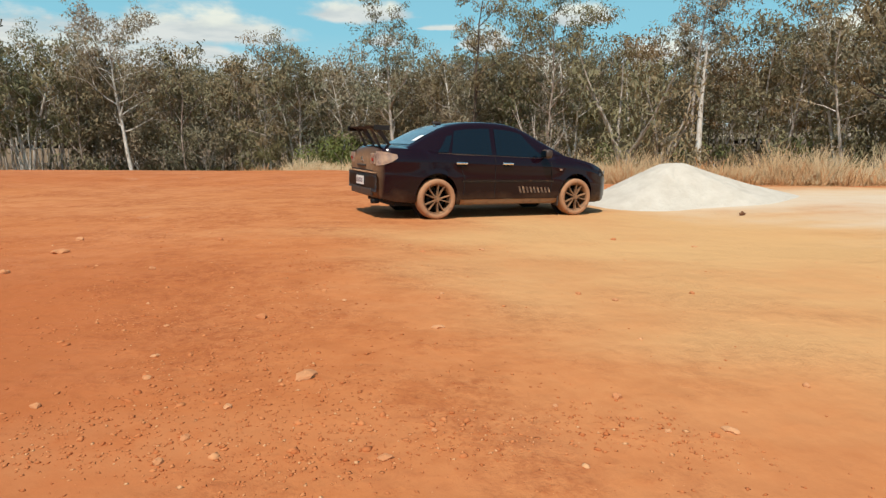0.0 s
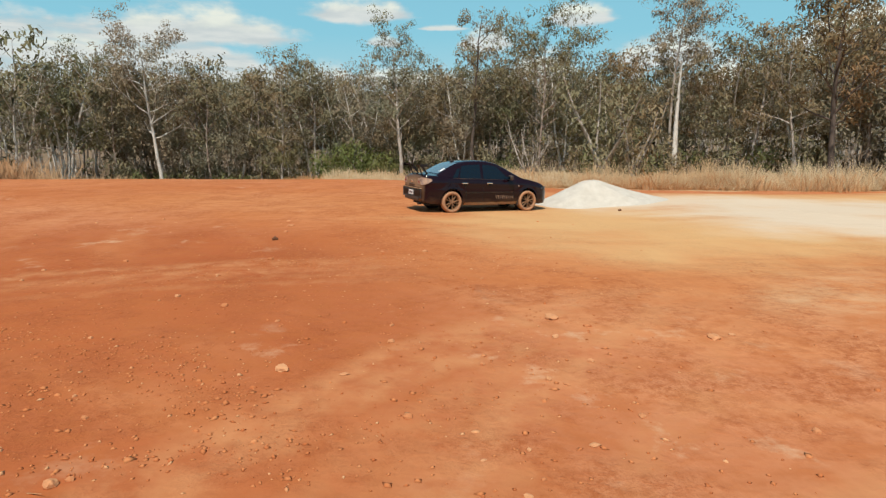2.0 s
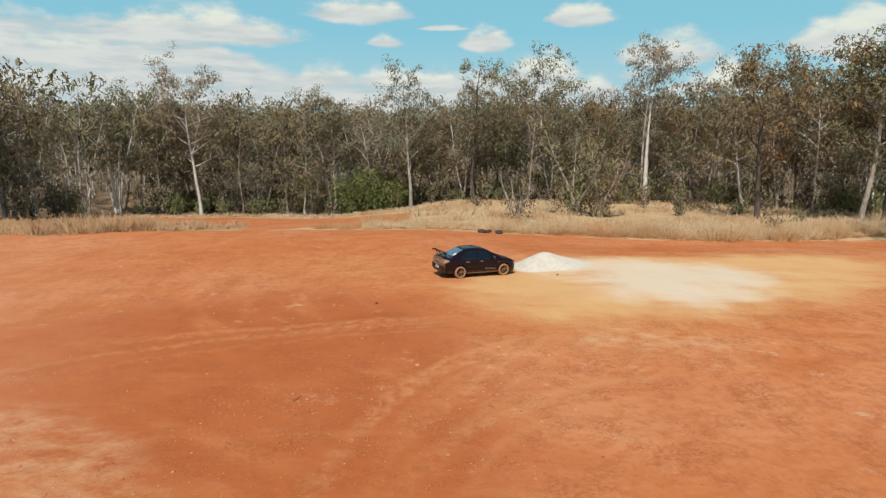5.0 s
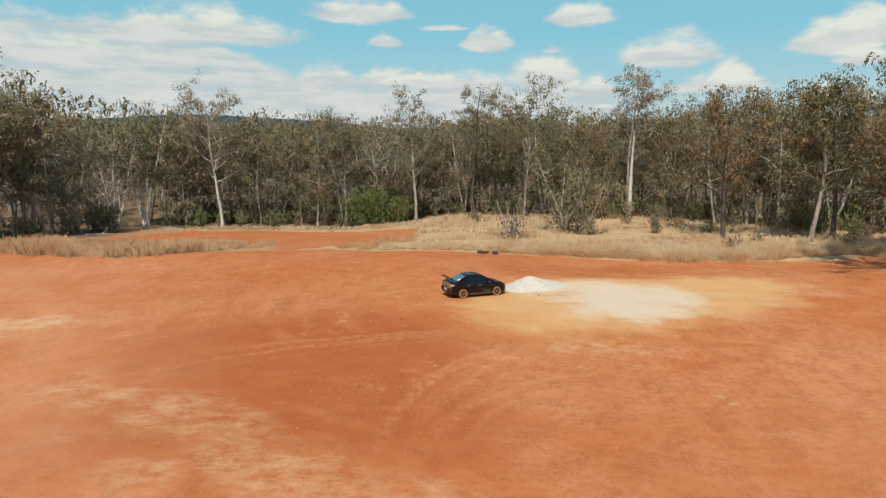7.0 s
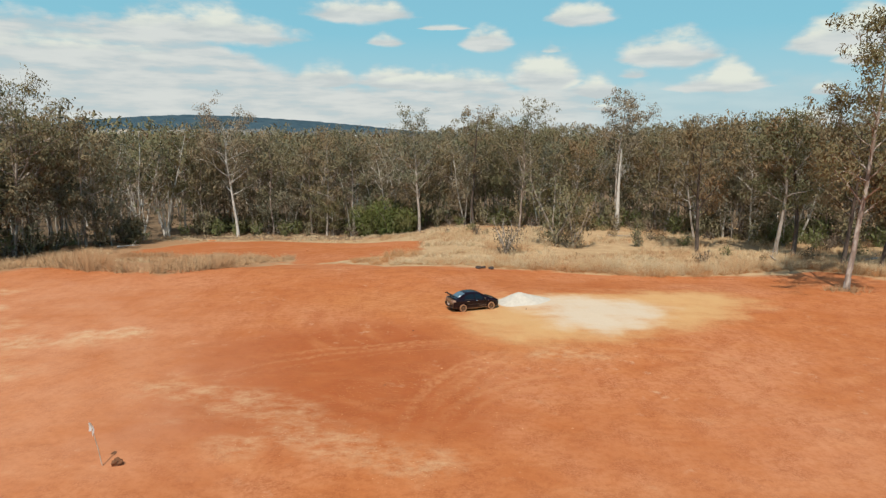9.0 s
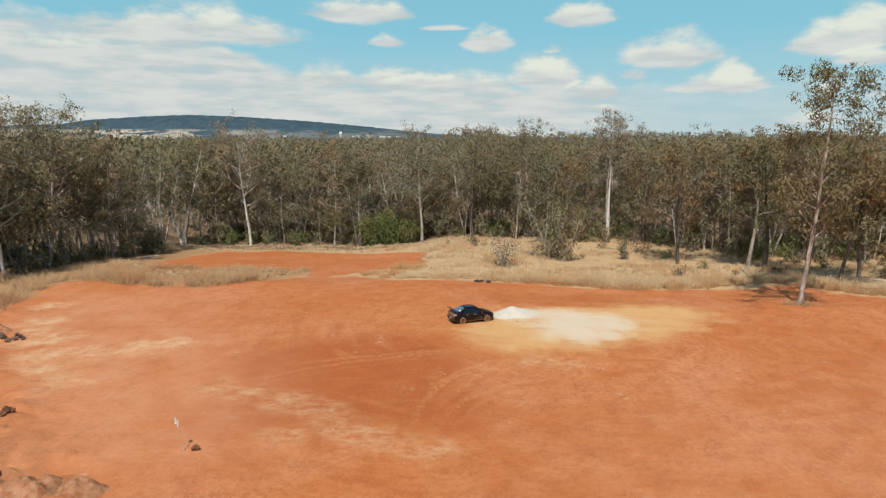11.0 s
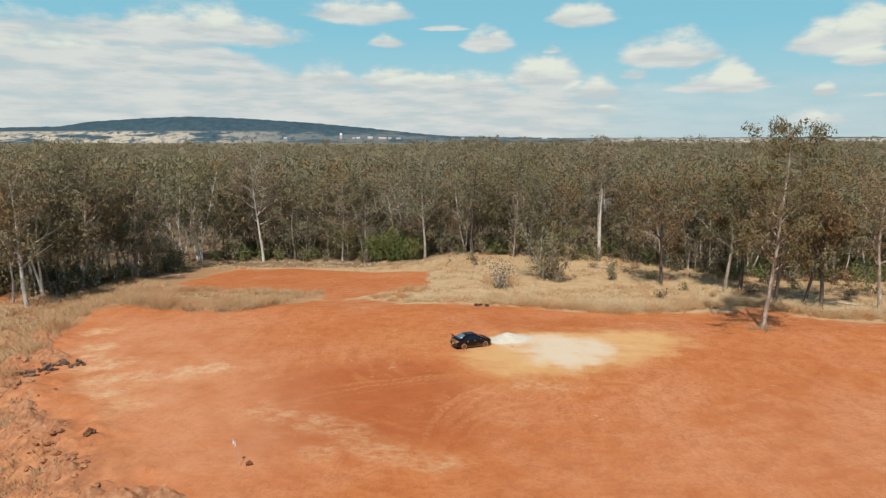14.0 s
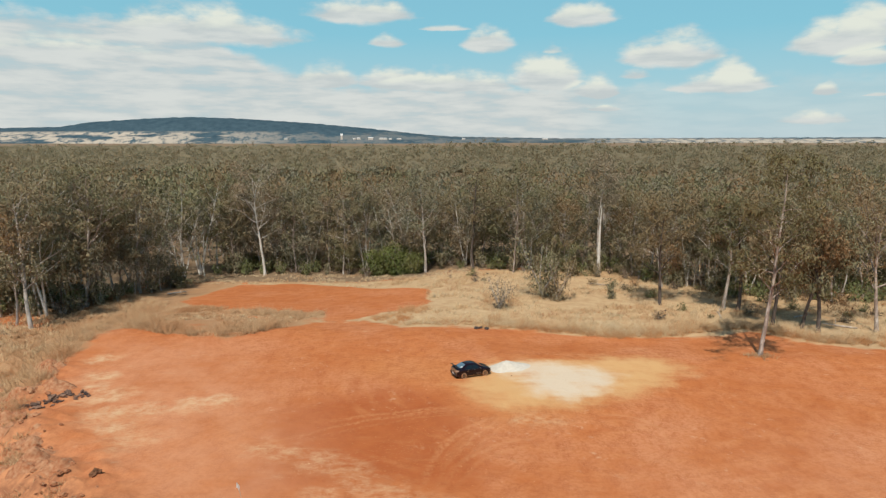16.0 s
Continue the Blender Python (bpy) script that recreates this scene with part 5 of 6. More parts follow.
    part("rear_reflector", box_bm(-0.957, side * 0.50, 0.475, 0.014, 0.17, 0.028, 0.005), LAMP_RED, car, "red reflector")

# rear bumper, plate and boot lid lines
part("rear_bumper", patch(lambda u, v: (-0.958 - 0.025 * math.cos((2 * u - 1) * 1.45) * (1 - 0.4 * v), 0.74 * (2 * u - 1), 0.40 + 0.26 * v), 14, 4, 0.03), BUMPER, car, "dark rear bumper with dust on its lower edge", smooth=True)
# this strip's pale colour holds both dust and the highlight the edge catches
part("bumper_ledge", patch(lambda u, v: (-0.962 - 0.03 * math.cos((2 * u - 1) * 1.45) + 0.03 * v, 0.73 * (2 * u - 1), 0.665 + 0.02 * v), 14, 2, 0.012), SKIRT, car, "dusty top edge of the bumper with its highlight painted in", smooth=True)
part("bumper_grille", box_bm(-0.962, 0, 0.385, 0.05, 1.05, 0.11, 0.02), TRIM, car, "black lower bumper insert")
plate = part("number_plate", box_bm(-0.992, 0, 0.54, 0.012, 0.37, 0.13, 0.004), PLATE, car, "white number plate with dark characters")
for k in range(6):
    part("character_bar", box_bm(-0.9995, -0.135 + 0.054 * k, 0.54, 0.004, 0.026, 0.07), INK, plate)
part("boot_gap", box_bm(-0.958, 0, 0.70, 0.006, 1.14, 0.010), HOLLOW, car)
part("boot_handle", box_bm(-0.965, 0, 0.765, 0.03, 0.42, 0.03, 0.008), TRIM, car, "dusty garnish over the plate")
part("badge", box_bm(-0.957, 0, 0.85, 0.012, 0.10, 0.07, 0.005), CHROME, car)
part("exhaust", lathe([(0.035, -0.02), (0.035, 0.10), (0.028, 0.10), (0.028, 0.0)], 14), HOLLOW, car).matrix_basis = pose(-0.86, -0.48, 0.27, 0, 0, 90)
part("front_grille", box_bm(3.522, 0, 0.40, 0.03, 0.7, 0.14, 0.01), TRIM, car)
part("underbody", box_bm(1.3, 0, 0.215, 3.9, 1.30, 0.06, 0.01), HOLLOW, car)
for side in (-1, 1):
    part("mud_flap", box_bm(2.64 - 0.385, side * 0.80, 0.24, 0.02, 0.16, 0.16, 0.004), TRIM, car)

# boot wing on two stays
wing = part("boot_wing", patch(lambda u, v: (-0.98 + 0.24 * v, 0.70 * (2 * u - 1), 1.315 + 0.035 * v * v - 0.045 * v + 0.02 * (1 - v)), 10, 6, 0.022), TRIM, car, "black boot wing on stays", smooth=True)
for side in (-1, 1):
    part("end_plate", box_bm(-0.87, side * 0.705, 1.31, 0.25, 0.012, 0.07, 0.005), HOLLOW, wing)
    for x0, x1 in ((-0.60, -0.86), (-0.78, -0.93), (-0.60, -0.80)):
        bm = bmesh.new()
        vs = []
        for x, z in ((x0, 1.04), (x1, 1.315)):
            for dx in (-0.022, 0.022):
                for dy in (-0.008, 0.008):
                    vs.append(bm.verts.new((x + dx, side * 0.36 + dy, z)))
        for f in ((0, 1, 3, 2), (4, 6, 7, 5), (0, 4, 5, 1), (2, 3, 7, 6), (0, 2, 6, 4), (1, 5, 7, 3)):
            bm.faces.new([vs[i] for i in f])
        part("stay", bm, TRIM, wing)
# aerial
fin = part("aerial_fin", box_bm(0.34, 0, 1.425, 0.15, 0.05, 0.05, 0.018), TRIM, car, smooth=True)
bm = bmesh.new()
bmesh.ops.create_cone(bm, cap_ends=True, segments=6, radius1=0.005, radius2=0.003, depth=0.20, matrix=Matrix.Translation((0.28, 0, 1.54)) @ Matrix.Rotation(radians(-22), 4, "Y"))
part("aerial_rod", bm, TRIM, fin)

# wheels
TYRE_P = [(0.236, -0.095), (0.248, -0.108), (0.285, -0.112), (0.308, -0.10), (0.317, -0.07), (0.318, 0.0), (0.317, 0.07), (0.308, 0.10), (0.285, 0.112), (0.248, 0.10), (0.236, 0.09)]
RIM_P = [(0.240, -0.10), (0.234, -0.085), (0.222, -0.06), (0.212, 0.02), (0.22, 0.09), (0.234, 0.10)]


def wheel(wx, side):
    w = part("wheel", lathe([(r, -side * -y) for r, y in RIM_P], 36), RIM, car, "dusty alloy wheel", smooth=True)
    w.location = (wx, side * 0.765, 0.318)
    part("tyre", lathe([(r, side * -y) for r, y in TYRE_P], 44), TYRE, w, "tyre coated in tan dust", smooth=True)
    part("brake_disc", lathe([(0.001, side * 0.0), (0.15, side * 0.0), (0.15, side * 0.03)], 24), HOLLOW, w)
    bm = bmesh.new()
    bmesh.ops.create_cone(bm, cap_ends=True, segments=20, radius1=0.052, radius2=0.044, depth=0.05, matrix=Matrix.Translation((0, side * 0.07, 0)) @ Matrix.Rotation(radians(-90 * side), 4, "X"))
    part("hub_cap", bm, RIM, w)
    for k in range(10):
        a = math.pi * (k // 2) * 0.4 + (0.16 if k % 2 else -0.16)
        ao = math.pi * (k // 2) * 0.4 + (0.24 if k % 2 else -0.24)
        bm = bmesh.new()
        p0, p1 = Vector((math.cos(a) * 0.04, 0, math.sin(a) * 0.04)), Vector((math.cos(ao) * 0.227, 0, math.sin(ao) * 0.227))
        d = (p1 - p0).normalized()
        n = Vector((-d.z, 0, d.x))
        vs = []
        for p, wd, ya, yb in ((p0, 0.014, 0.03, 0.085), (p1, 0.010, 0.05, 0.098)):
            for sg in (-1, 1):
                for yy in (ya, yb):
                    vs.append(bm.verts.new(p + n * wd * sg * (0.75 if yy == yb else 1) + Vector((0, side * yy, 0))))
        for f in ((0, 1, 3, 2), (4, 6, 7, 5), (0, 4, 5, 1), (2, 3, 7, 6), (0, 2, 6, 4), (1, 5, 7, 3)):
            bm.faces.new([vs[i] for i in f])
        bmesh.ops.recalc_face_normals(bm, faces=bm.faces[:])
        part("spoke", bm, RIM, w)


for wx in (0.0, 2.64):
    for side in (-1, 1):
        wheel(wx, side)

# the shell stands a little high on its wheels
for ob in car.children:
    if not ob.name.startswith(("wheel", "exhaust")):
        ob.scale.z, ob.location.z = 1.06, 0.005
# ---- heap of pale sand beside the car ----
SAND = Mat("pale_sand", rough=0.95, spec=0.1)
sn = SAND.noise(3.0, 6, 0.65)
SAND.color(SAND.mix(SAND.rng(sn, 0.35, 0.65), (0.52, 0.46, 0.38), (0.60, 0.54, 0.455)))
SAND.bump(SAND.math("ADD", SAND.noise(14, 5, 0.7), SAND.math("MULTIPLY", sn, 1.5)), 0.6, 0.05)
HEAP = (4.80, 12.95)
hr = np.linspace(0, 1, 22)
hv, hf = [], []
for r in hr:
    for k in range(56):
        a = 2 * math.pi * k / 56
        reach = (1.75 + 0.25 * math.sin(2 * a + 0.6) + 0.12 * math.sin(5 * a)) * r
        x, y = HEAP[0] + reach * 1.12 * math.cos(a), HEAP[1] + reach * 1.0 * math.sin(a)
        x += 0.9 * r * r * max(0, math.cos(a))
        prof = min(max(0.0, 1 - r) ** 1.06, 0.88) / 0.88 * 0.80
        z = height_at(x, y) + prof + 0.03 * math.sin(9 * a + 5 * r) * r * (1 - r) * 2 - 0.05 * r
        hv.append((x, y, z))
hf = [(j * 56 + k, j * 56 + (k + 1) % 56, (j + 1) * 56 + (k + 1) % 56, (j + 1) * 56 + k) for j in range(21) for k in range(56)]
tagged(new("sand_mound", mesh_of("sand_mound", hv, hf, SAND.m, smooth=True)), "low cone of pale sand tipped on the red dirt", "sand heap")

# ---- grass ----
RIGHT_GRASS = [(-8, 29.5), (-1, 30.3), (6.2, 30.5), (12.8, 28.3), (20.3, 25.6), (29, 25.7), (34.8, 28.2), (41, 29.6), (49, 22.5), (60, 21), (95, 23), (95, 60), (38, 72), (0, 84), (-14, 86), (-14, 72), (-5.5, 62), (-5, 49), (-9.5, 43), (-14, 37)]
LEFT_STRIP = [(-48, 29), (-40.5, 25.2), (-31, 23.7), (-25, 29), (-21.5, 34.5), (-21.5, 41.5), (-34, 44.7), (-46, 48), (-51, 40)]
LEFT_LOW = [(-51, 30), (-49, 20), (-46, 9), (-44, 0), (-60, -4), (-90, 10), (-90, 60), (-66, 62), (-50, 50)]
FRINGE = [(-62, 76), (-46, 76), (-32, 77), (-17, 69), (-14, 86), (-20, 91), (-42, 93), (-60, 90)]


def blades(rs, places, tall, per, wide, lean=0.5, lift=0.0):
    """Tufts of narrow bent blades."""
    n = len(places)
    base = np.repeat(np.asarray(places), per, 0)
    m = n * per
    t = np.repeat(np.asarray(tall), per) * rs.uniform(0.55, 1.1, m)
    a = rs.uniform(0, 6.283, m)
    off = rs.normal(0, 0.16, (m, 2)) * (0.5 + t[:, None])
    foot = base + np.concatenate([off, np.zeros((m, 1))], 1)
    bend = rs.normal(0, lean, (m, 2)) * t[:, None] + off * 0.5
    tip = foot + np.concatenate([bend, t[:, None]], 1)
    side = np.stack([np.abs(np.cos(a)) + 0.05, np.sin(a), np.zeros(m)], 1) * (wide * rs.uniform(0.6, 1.4, m))[:, None]
    tip[:, 2] += lift * 0.2
    foot += (tip - foot) * lift
    foot[:, 2] -= 0.05 * (lift == 0)
    return np.stack([foot - side * 0.5, foot + side * 0.5, tip + side * 0.35, tip - side * 0.35], 1)


def fill(rs, poly, n):
    xs, ys = [p[0] for p in poly], [p[1] for p in poly]
    x, y = rs.uniform(min(xs), max(xs), n), rs.uniform(min(ys), max(ys), n)
    d = inside(poly, x, y)
    patchy = rough(x, y, 0.5, 31)
    return x[d > -0.3], y[d > -0.3], d[d > -0.3], patchy[d > -0.3]


rs = np.random.RandomState(77)
tufts = {"tall_grass": [], "pale_grass": [], "brown_grass": []}
for poly, n, tall in ((RIGHT_GRASS, 26000, 0.66), (LEFT_STRIP, 9000, 0.75), (LEFT_LOW, 17000, 0.7), (FRINGE, 2600, 0.5)):
    x, y, d, pt = fill(rs, poly, n)
    lumpy = smooth_step(-0.55, 0.45, rough(x, y, 1.7, 35))
    keep = rs.uniform(0, 1, len(x)) < np.where(d < 4, 1.0, 0.85) * (1.0 if poly is LEFT_LOW else smooth_step(-0.75, 0.15, pt)) * (0.25 + 0.75 * lumpy)
    x, y, d, pt, lumpy = x[keep], y[keep], d[keep], pt[keep], lumpy[keep]
    z = height(x, y)
    edge = (d < 4.5) & (y < 46)
    h = tall * (0.55 + 0.7 * lumpy) * rs.uniform(0.5, 1.2, len(x)) * np.where(edge, 1.5, 0.8) * np.where((poly is LEFT_STRIP) & (y > 34), 0.6, 1.0)
    h = h * np.where((x > -16) & (x < 4) & (y < 40), 0.55, 1.0)
    P = np.stack([x, y, z], 1)
    lush = poly is RIGHT_GRASS
    dry = poly in (LEFT_STRIP, LEFT_LOW)
    tufts["tall_grass" if lush else "brown_grass" if dry else "pale_grass"].append(blades(rs, P[edge], h[edge] * (0.9 if lush else 1.0), 18 if lush else 8, 0.026 if lush else 0.035))
    some = rs.uniform(0, 1, len(x)) < 0.3
    if dry:
        tufts["brown_grass"].append(blades(rs, P[~edge & ~some], h[~edge & ~some], 8, 0.06))
        tufts["pale_grass"].append(blades(rs, P[~edge & some], h[~edge & some], 7, 0.05))
    else:
        tufts["pale_grass"].append(blades(rs, P[~edge & ~some], h[~edge & ~some], 7, 0.06))
        tufts["brown_grass"].append(blades(rs, P[~edge & some], h[~edge & some] * 0.9, 7, 0.05))
# the front rank of rank tussocks along the lot
for poly in (RIGHT_GRASS[:11],):
    pts = []
    for (ax, ay), (bx, by) in zip(poly, poly[1:]):
        n = int(math.hypot(bx - ax, by - ay) * 9)
        for _ in range(n):
            t = rs.uniform()
            pts.append((ax + (bx - ax) * t + rs.normal(0, 0.5), ay + (by - ay) * t + abs(rs.normal(0, 1.5))))
    px, py = np.array(pts).T
    clumpy = 0.5 + 0.75 * smooth_step(-0.5, 0.5, rough(px, py, 2.2, 33))
    py = py + 0.7
    foot = np.stack([px, py, height(px, py)], 1)
    tallness = clumpy * np.where(px < 4, 0.5, 1.0) * smooth_step(-0.6, 1.2, py - 0.7 - np.interp(px, [p[0] for p in poly[:9]], [p[1] for p in poly[:9]]))
    tufts["tall_grass"].append(blades(rs, foot, tallness * rs.uniform(0.45, 1.05, len(px)), 26, 0.022, 0.5))
    tufts["pale_grass"].append(blades(rs, foot, tallness * rs.uniform(0.9, 1.65, len(px)), 44, 0.017, 0.42, 0.3))
# grass round the foot of the lone tree
fx, fy = 36.3 + rs.normal(0, 0.9, 60), 16.7 + rs.normal(0, 0.6, 60)
tufts["brown_grass"].append(blades(rs, np.stack([fx, fy, height(fx, fy)], 1), rs.uniform(0.2, 0.5, 60), 10, 0.04))
# thin tufts on the spoil bank
bx_, by_ = rs.uniform(-66, -20, 12000), rs.uniform(-28, 22, 12000)
bd = inside(BANK, bx_, by_)
keep = (bd > 0.5) & (bd < 16) & (rough(bx_, by_, 0.6, 71) > -0.1 - 0.03 * bd)
bx_, by_ = bx_[keep], by_[keep]
tufts["brown_grass"].append(blades(rs, np.stack([bx_, by_, height(bx_, by_)], 1), rs.uniform(0.2, 0.6, len(bx_)), 9, 0.05))
for name, mat, text in (("tall_grass", GRASS, "tall dry reddish grass along the edge of the lot"), ("pale_grass", GRASS_PALE, "bleached dry grass under the trees"), ("brown_grass", GRASS_BROWN, "brown dry grass on the slopes beside the lot")):
    quads = np.concatenate(tufts[name])
    up = np.array([0, -0.45, 1]) + rs.normal(0, 0.3, (len(quads), 3))
    tagged(new(name, quads_mesh(name, quads, mat, up / np.linalg.norm(up, axis=1)[:, None])), text, "grass", kind="stuff")

# ---- stones ----
STONE = Mat("dusty_stone", rough=0.95, spec=0.1)
STONE.color(STONE.mix(STONE.each(), (0.48, 0.175, 0.068), (0.60, 0.30, 0.145)))
STONE.bump(STONE.noise(22, 5, 0.7), 0.6, 0.02)
PEBBLE = Mat("pebbles", rough=0.95, spec=0.1)
pi = PEBBLE.island()
PEBBLE.color(PEBBLE.mix(PEBBLE.rng(pi, 0.88, 0.99), PEBBLE.mix(pi, (0.42, 0.125, 0.042), (0.57, 0.22, 0.085)), (0.62, 0.33, 0.16)))


def stone_mesh(seed, flat=0.6, detail=2, jag=1.0):
    bm = bmesh.new()
    bmesh.ops.create_icosphere(bm, subdivisions=detail, radius=1.0)
    for v in bm.verts:
        k = 1 + 0.4 * jag * noise.noise(v.co * 1.6 + Vector((seed * 7.1, 0, 0))) + 0.22 * jag * noise.noise(v.co * 4 + Vector((0, seed * 3.3, 0)))
        v.co = Vector((v.co.x * k, v.co.y * k * 0.8, v.co.z * k * flat))
    me = bpy.data.meshes.new("stone")
    bm.to_mesh(me)
    bm.free()
    me.materials.append(STONE.m)
    return me


STONES = [stone_mesh(k, fl) for k, fl in enumerate((0.7, 0.35, 0.55, 0.3, 0.8))]
NEAR_STONES = [(-1.37, 3.93, .042, 0), (-.82, 2.84, .062, 1), (-4.55, 7.2, .057, 2), (-4.3, 6.39, .095, 3), (-4.14, 5.3, .051, 0), (-.13, 3.71, .039, 1), (-.14, 4.47, .027, 2),
               (.75, 2.62, .027, 0), (-1.2, 1.97, .022, 4), (1.16, 2.29, .034, 1), (.43, 2.51, .017, 2), (-.14, 2.25, .015, 0), (-.33, 2.02, .029, 1), (-1.1, 2.46, .026, 2), (-1.99, 2.46, .026, 0), (1.78, 2.78, .02, 4)]
MID_STONES = [(-1.96, -3.48, .075, 2), (-3.57, 1.92, .06, 2), (-4.1, -.75, .046, 0), (-3.27, -1.29, .047, 4), (.85, -1.73, .105, 3), (1.2, -2.07, .052, 2), (-.09, -3.26, .035, 0),
              (.64, -3.7, .032, 1), (-1.02, -2.66, .044, 2), (.98, -3.16, .037, 0), (-1.37, -3.58, .04, 1), (2.5, -2.45, .089, 3), (-6.17, 1.92, .048, 0)]
for i, (x, y, r, k) in enumerate(NEAR_STONES + MID_STONES):
    ob = new("stone", STONES[k])
    ob.matrix_basis = pose(x, y, surface_at(x, y) + 0.12 * r, 0, 0, 77 * i) @ Matrix.Diagonal((r, r, r, 1))
    tagged(ob, "flat dusty stone lying on the red dirt" if k in (1, 3) else "rounded dusty stone lying on the red dirt", "stone", "loose stones")

def crumbs(name, px, py, size, unit_v, unit_f, mat):
    """Loose bits of earth and stone, each uneven, as one mesh."""
    m = len(px)
    turn = rs.uniform(0, 6.28, m)
    V = unit_v[None] * (1 + rs.normal(0, 0.22, (m, len(unit_v), 1))) * (size[:, None, None] * rs.uniform(0.65, 1.4, (m, 1, 3)) * np.array([1.2, 1, 0.62]))
    c, s = np.cos(turn)[:, None], np.sin(turn)[:, None]
    V = np.stack([V[..., 0] * c - V[..., 1] * s, V[..., 0] * s + V[..., 1] * c, V[..., 2]], -1)
    V += np.stack([px, py, height(px, py) + relief(px, py) + size * 0.08], 1)[:, None]
    F = unit_f[None] + (np.arange(m) * len(unit_v))[:, None, None]
    me = bpy.data.meshes.new(name)
    me.vertices.add(V.shape[0] * V.shape[1])
    me.vertices.foreach_set("co", V.astype(np.float32).ravel())
    me.loops.add(F.size)
    me.loops.foreach_set("vertex_index", F.astype(np.int32).ravel())
    me.polygons.add(F.shape[0] * F.shape[1])
    me.polygons.foreach_set("loop_start", np.arange(0, F.size, 3, dtype=np.int32))
    me.update(calc_edges=True)
    me.materials.append(mat)
    return me


bm = bmesh.new()
bmesh.ops.create_icosphere(bm, subdivisions=1, radius=1.0)
ico_v = np.array([v.co[:] for v in bm.verts])
ico_f = np.array([[v.index for v in f.verts] for f in bm.faces])
bm.free()
oct_v = np.array([(1, 0, 0), (0, 1, 0), (-1, 0, 0), (0, -1, 0), (0.2, 0.1, 1), (0, 0, -0.5)])
oct_f = np.array([(0, 1, 4), (1, 2, 4), (2, 3, 4), (3, 0, 4), (1, 0, 5), (2, 1, 5), (3, 2, 5), (0, 3, 5)])


# where the crumbs gather: middle and half-sizes
HEAPS = [(-0.2, 2.2, 0.9, 0.25), (-1.5, 2.05, 0.7, 0.25), (0.5, 2.3, 0.5, 0.2), (-1.2, 2.9, 0.8, 0.3), (-2.9, -4.0, 1.3, 0.5), (-1.05, -4.6, 0.35, 0.3), (-2.6, -5.0, 0.9, 0.3), (-3.8, -3.0, 0.9, 0.4), (-1.7, 2.1, 0.35, 0.2), (-1.3, 3.15, 0.22, 0.5), (-1.4, 4.2, 0.5, 0.5), (-0.3, 2.2, 0.5, 0.25),
         (-1.6, 2.45, 0.5, 0.2), (-2.0, 3.95, 0.6, 0.4), (-5.2, 0.6, 1.4, 0.7), (-3.6, 1.6, 1.0, 0.5), (-6.0, -2.5, 1.5, 0.7), (-0.2, 0.2, 0.7, 0.5), (-1.5, -7.5, 1.6, 0.6), (-4.5, -8.5, 1.6, 0.6), (1.0, -9.5, 1.4, 0.6), (-0.6, 5.6, 0.9, 0.5)]


def strewn(n, y0, y1, bias, side):
    y = y0 + (y1 - y0) * rs.uniform(0, 1, n) ** bias
    x = rs.uniform(-1, 1, n) * (side + 0.62 * np.maximum(y, 0) + 0.3 * np.maximum(-y, 0)) - 0.15 * side
    clump = 0.35 * rough(x, y, 5.0, 41) - 0.12
    for cx_, cy_, rx_, ry_ in HEAPS:
        clump = clump + 0.75 * np.exp(-((x - cx_) / rx_) ** 2 - ((y - cy_) / ry_) ** 2)
    keep = rs.uniform(0, 1, n) < 0.16 + 0.84 * smooth_step(0.0, 0.6, clump)
    keep &= (np.hypot(x - 0.9, y - 10.6) > 3.0) & (np.hypot(x - 4.8, y - 12.9) > 2.2)
    keep &= (inside(TAN, x, y) < -0.8) | (rs.uniform(0, 1, n) < 0.10)
    keep &= rs.uniform(0, 1, n) < 1 - 0.8 * smooth_step(0.2, 2.6, x)
    return x[keep], y[keep]


x1, y1 = strewn(60000, 1.2, 9.5, 1.5, 2.4)
x2, y2 = strewn(46000, -14, 1.6, 0.9, 5.5)
px, py = np.concatenate([x1, x2]), np.concatenate([y1, y2])
far_bit = 1 + 0.2 * np.clip(2 - py, 0, 8)
size = (0.003 + 0.006 * rs.uniform(0, 1, len(px)) ** 2 + 0.006 * (rs.uniform(0, 1, len(px)) > 0.93)) * far_bit
gravel_fine = crumbs("gravel", px, py, size, oct_v, oct_f, PEBBLE.m)
tagged(new("gravel", gravel_fine), "fine red crumbs of earth on the dirt", "gravel", kind="stuff")
x1, y1 = strewn(2000, 1.2, 9.5, 1.2, 2.4)
x2, y2 = strewn(2600, -13, 1.6, 0.8, 5.5)
px, py = np.concatenate([x1, x2]), np.concatenate([y1, y2])
size = (0.006 + 0.016 * rs.uniform(0, 1, len(px)) ** 4) * (1 + 0.06 * np.clip(2 - py, 0, 13))
me = crumbs("gravel", px, py, size, ico_v, ico_f, PEBBLE.m)
tagged(new("gravel", me), "scattered red and pale gravel on the dirt", "gravel", kind="stuff")

sr = random.Random(23)
for i in range(130):
    x, y = (sr.gauss(-0.5, 3.6), sr.uniform(-12, 5.5)) if i < 45 else (sr.uniform(-11, 3), sr.uniform(-7, 8))
    r, k = sr.uniform(0.012, 0.032) * (1 + 0.07 * max(0, 2 - y) + 0.25 * (y > 5 or x < -4)), sr.randrange(5)
    ob = new("stone", STONES[k])
    ob.matrix_basis = pose(x, y, surface_at(x, y) + 0.1 * r, 0, 0, sr.uniform(0, 360)) @ Matrix.Diagonal((r, r, r, 1))
    tagged(ob, "small dusty stone on the red dirt", "stone", "loose stones")
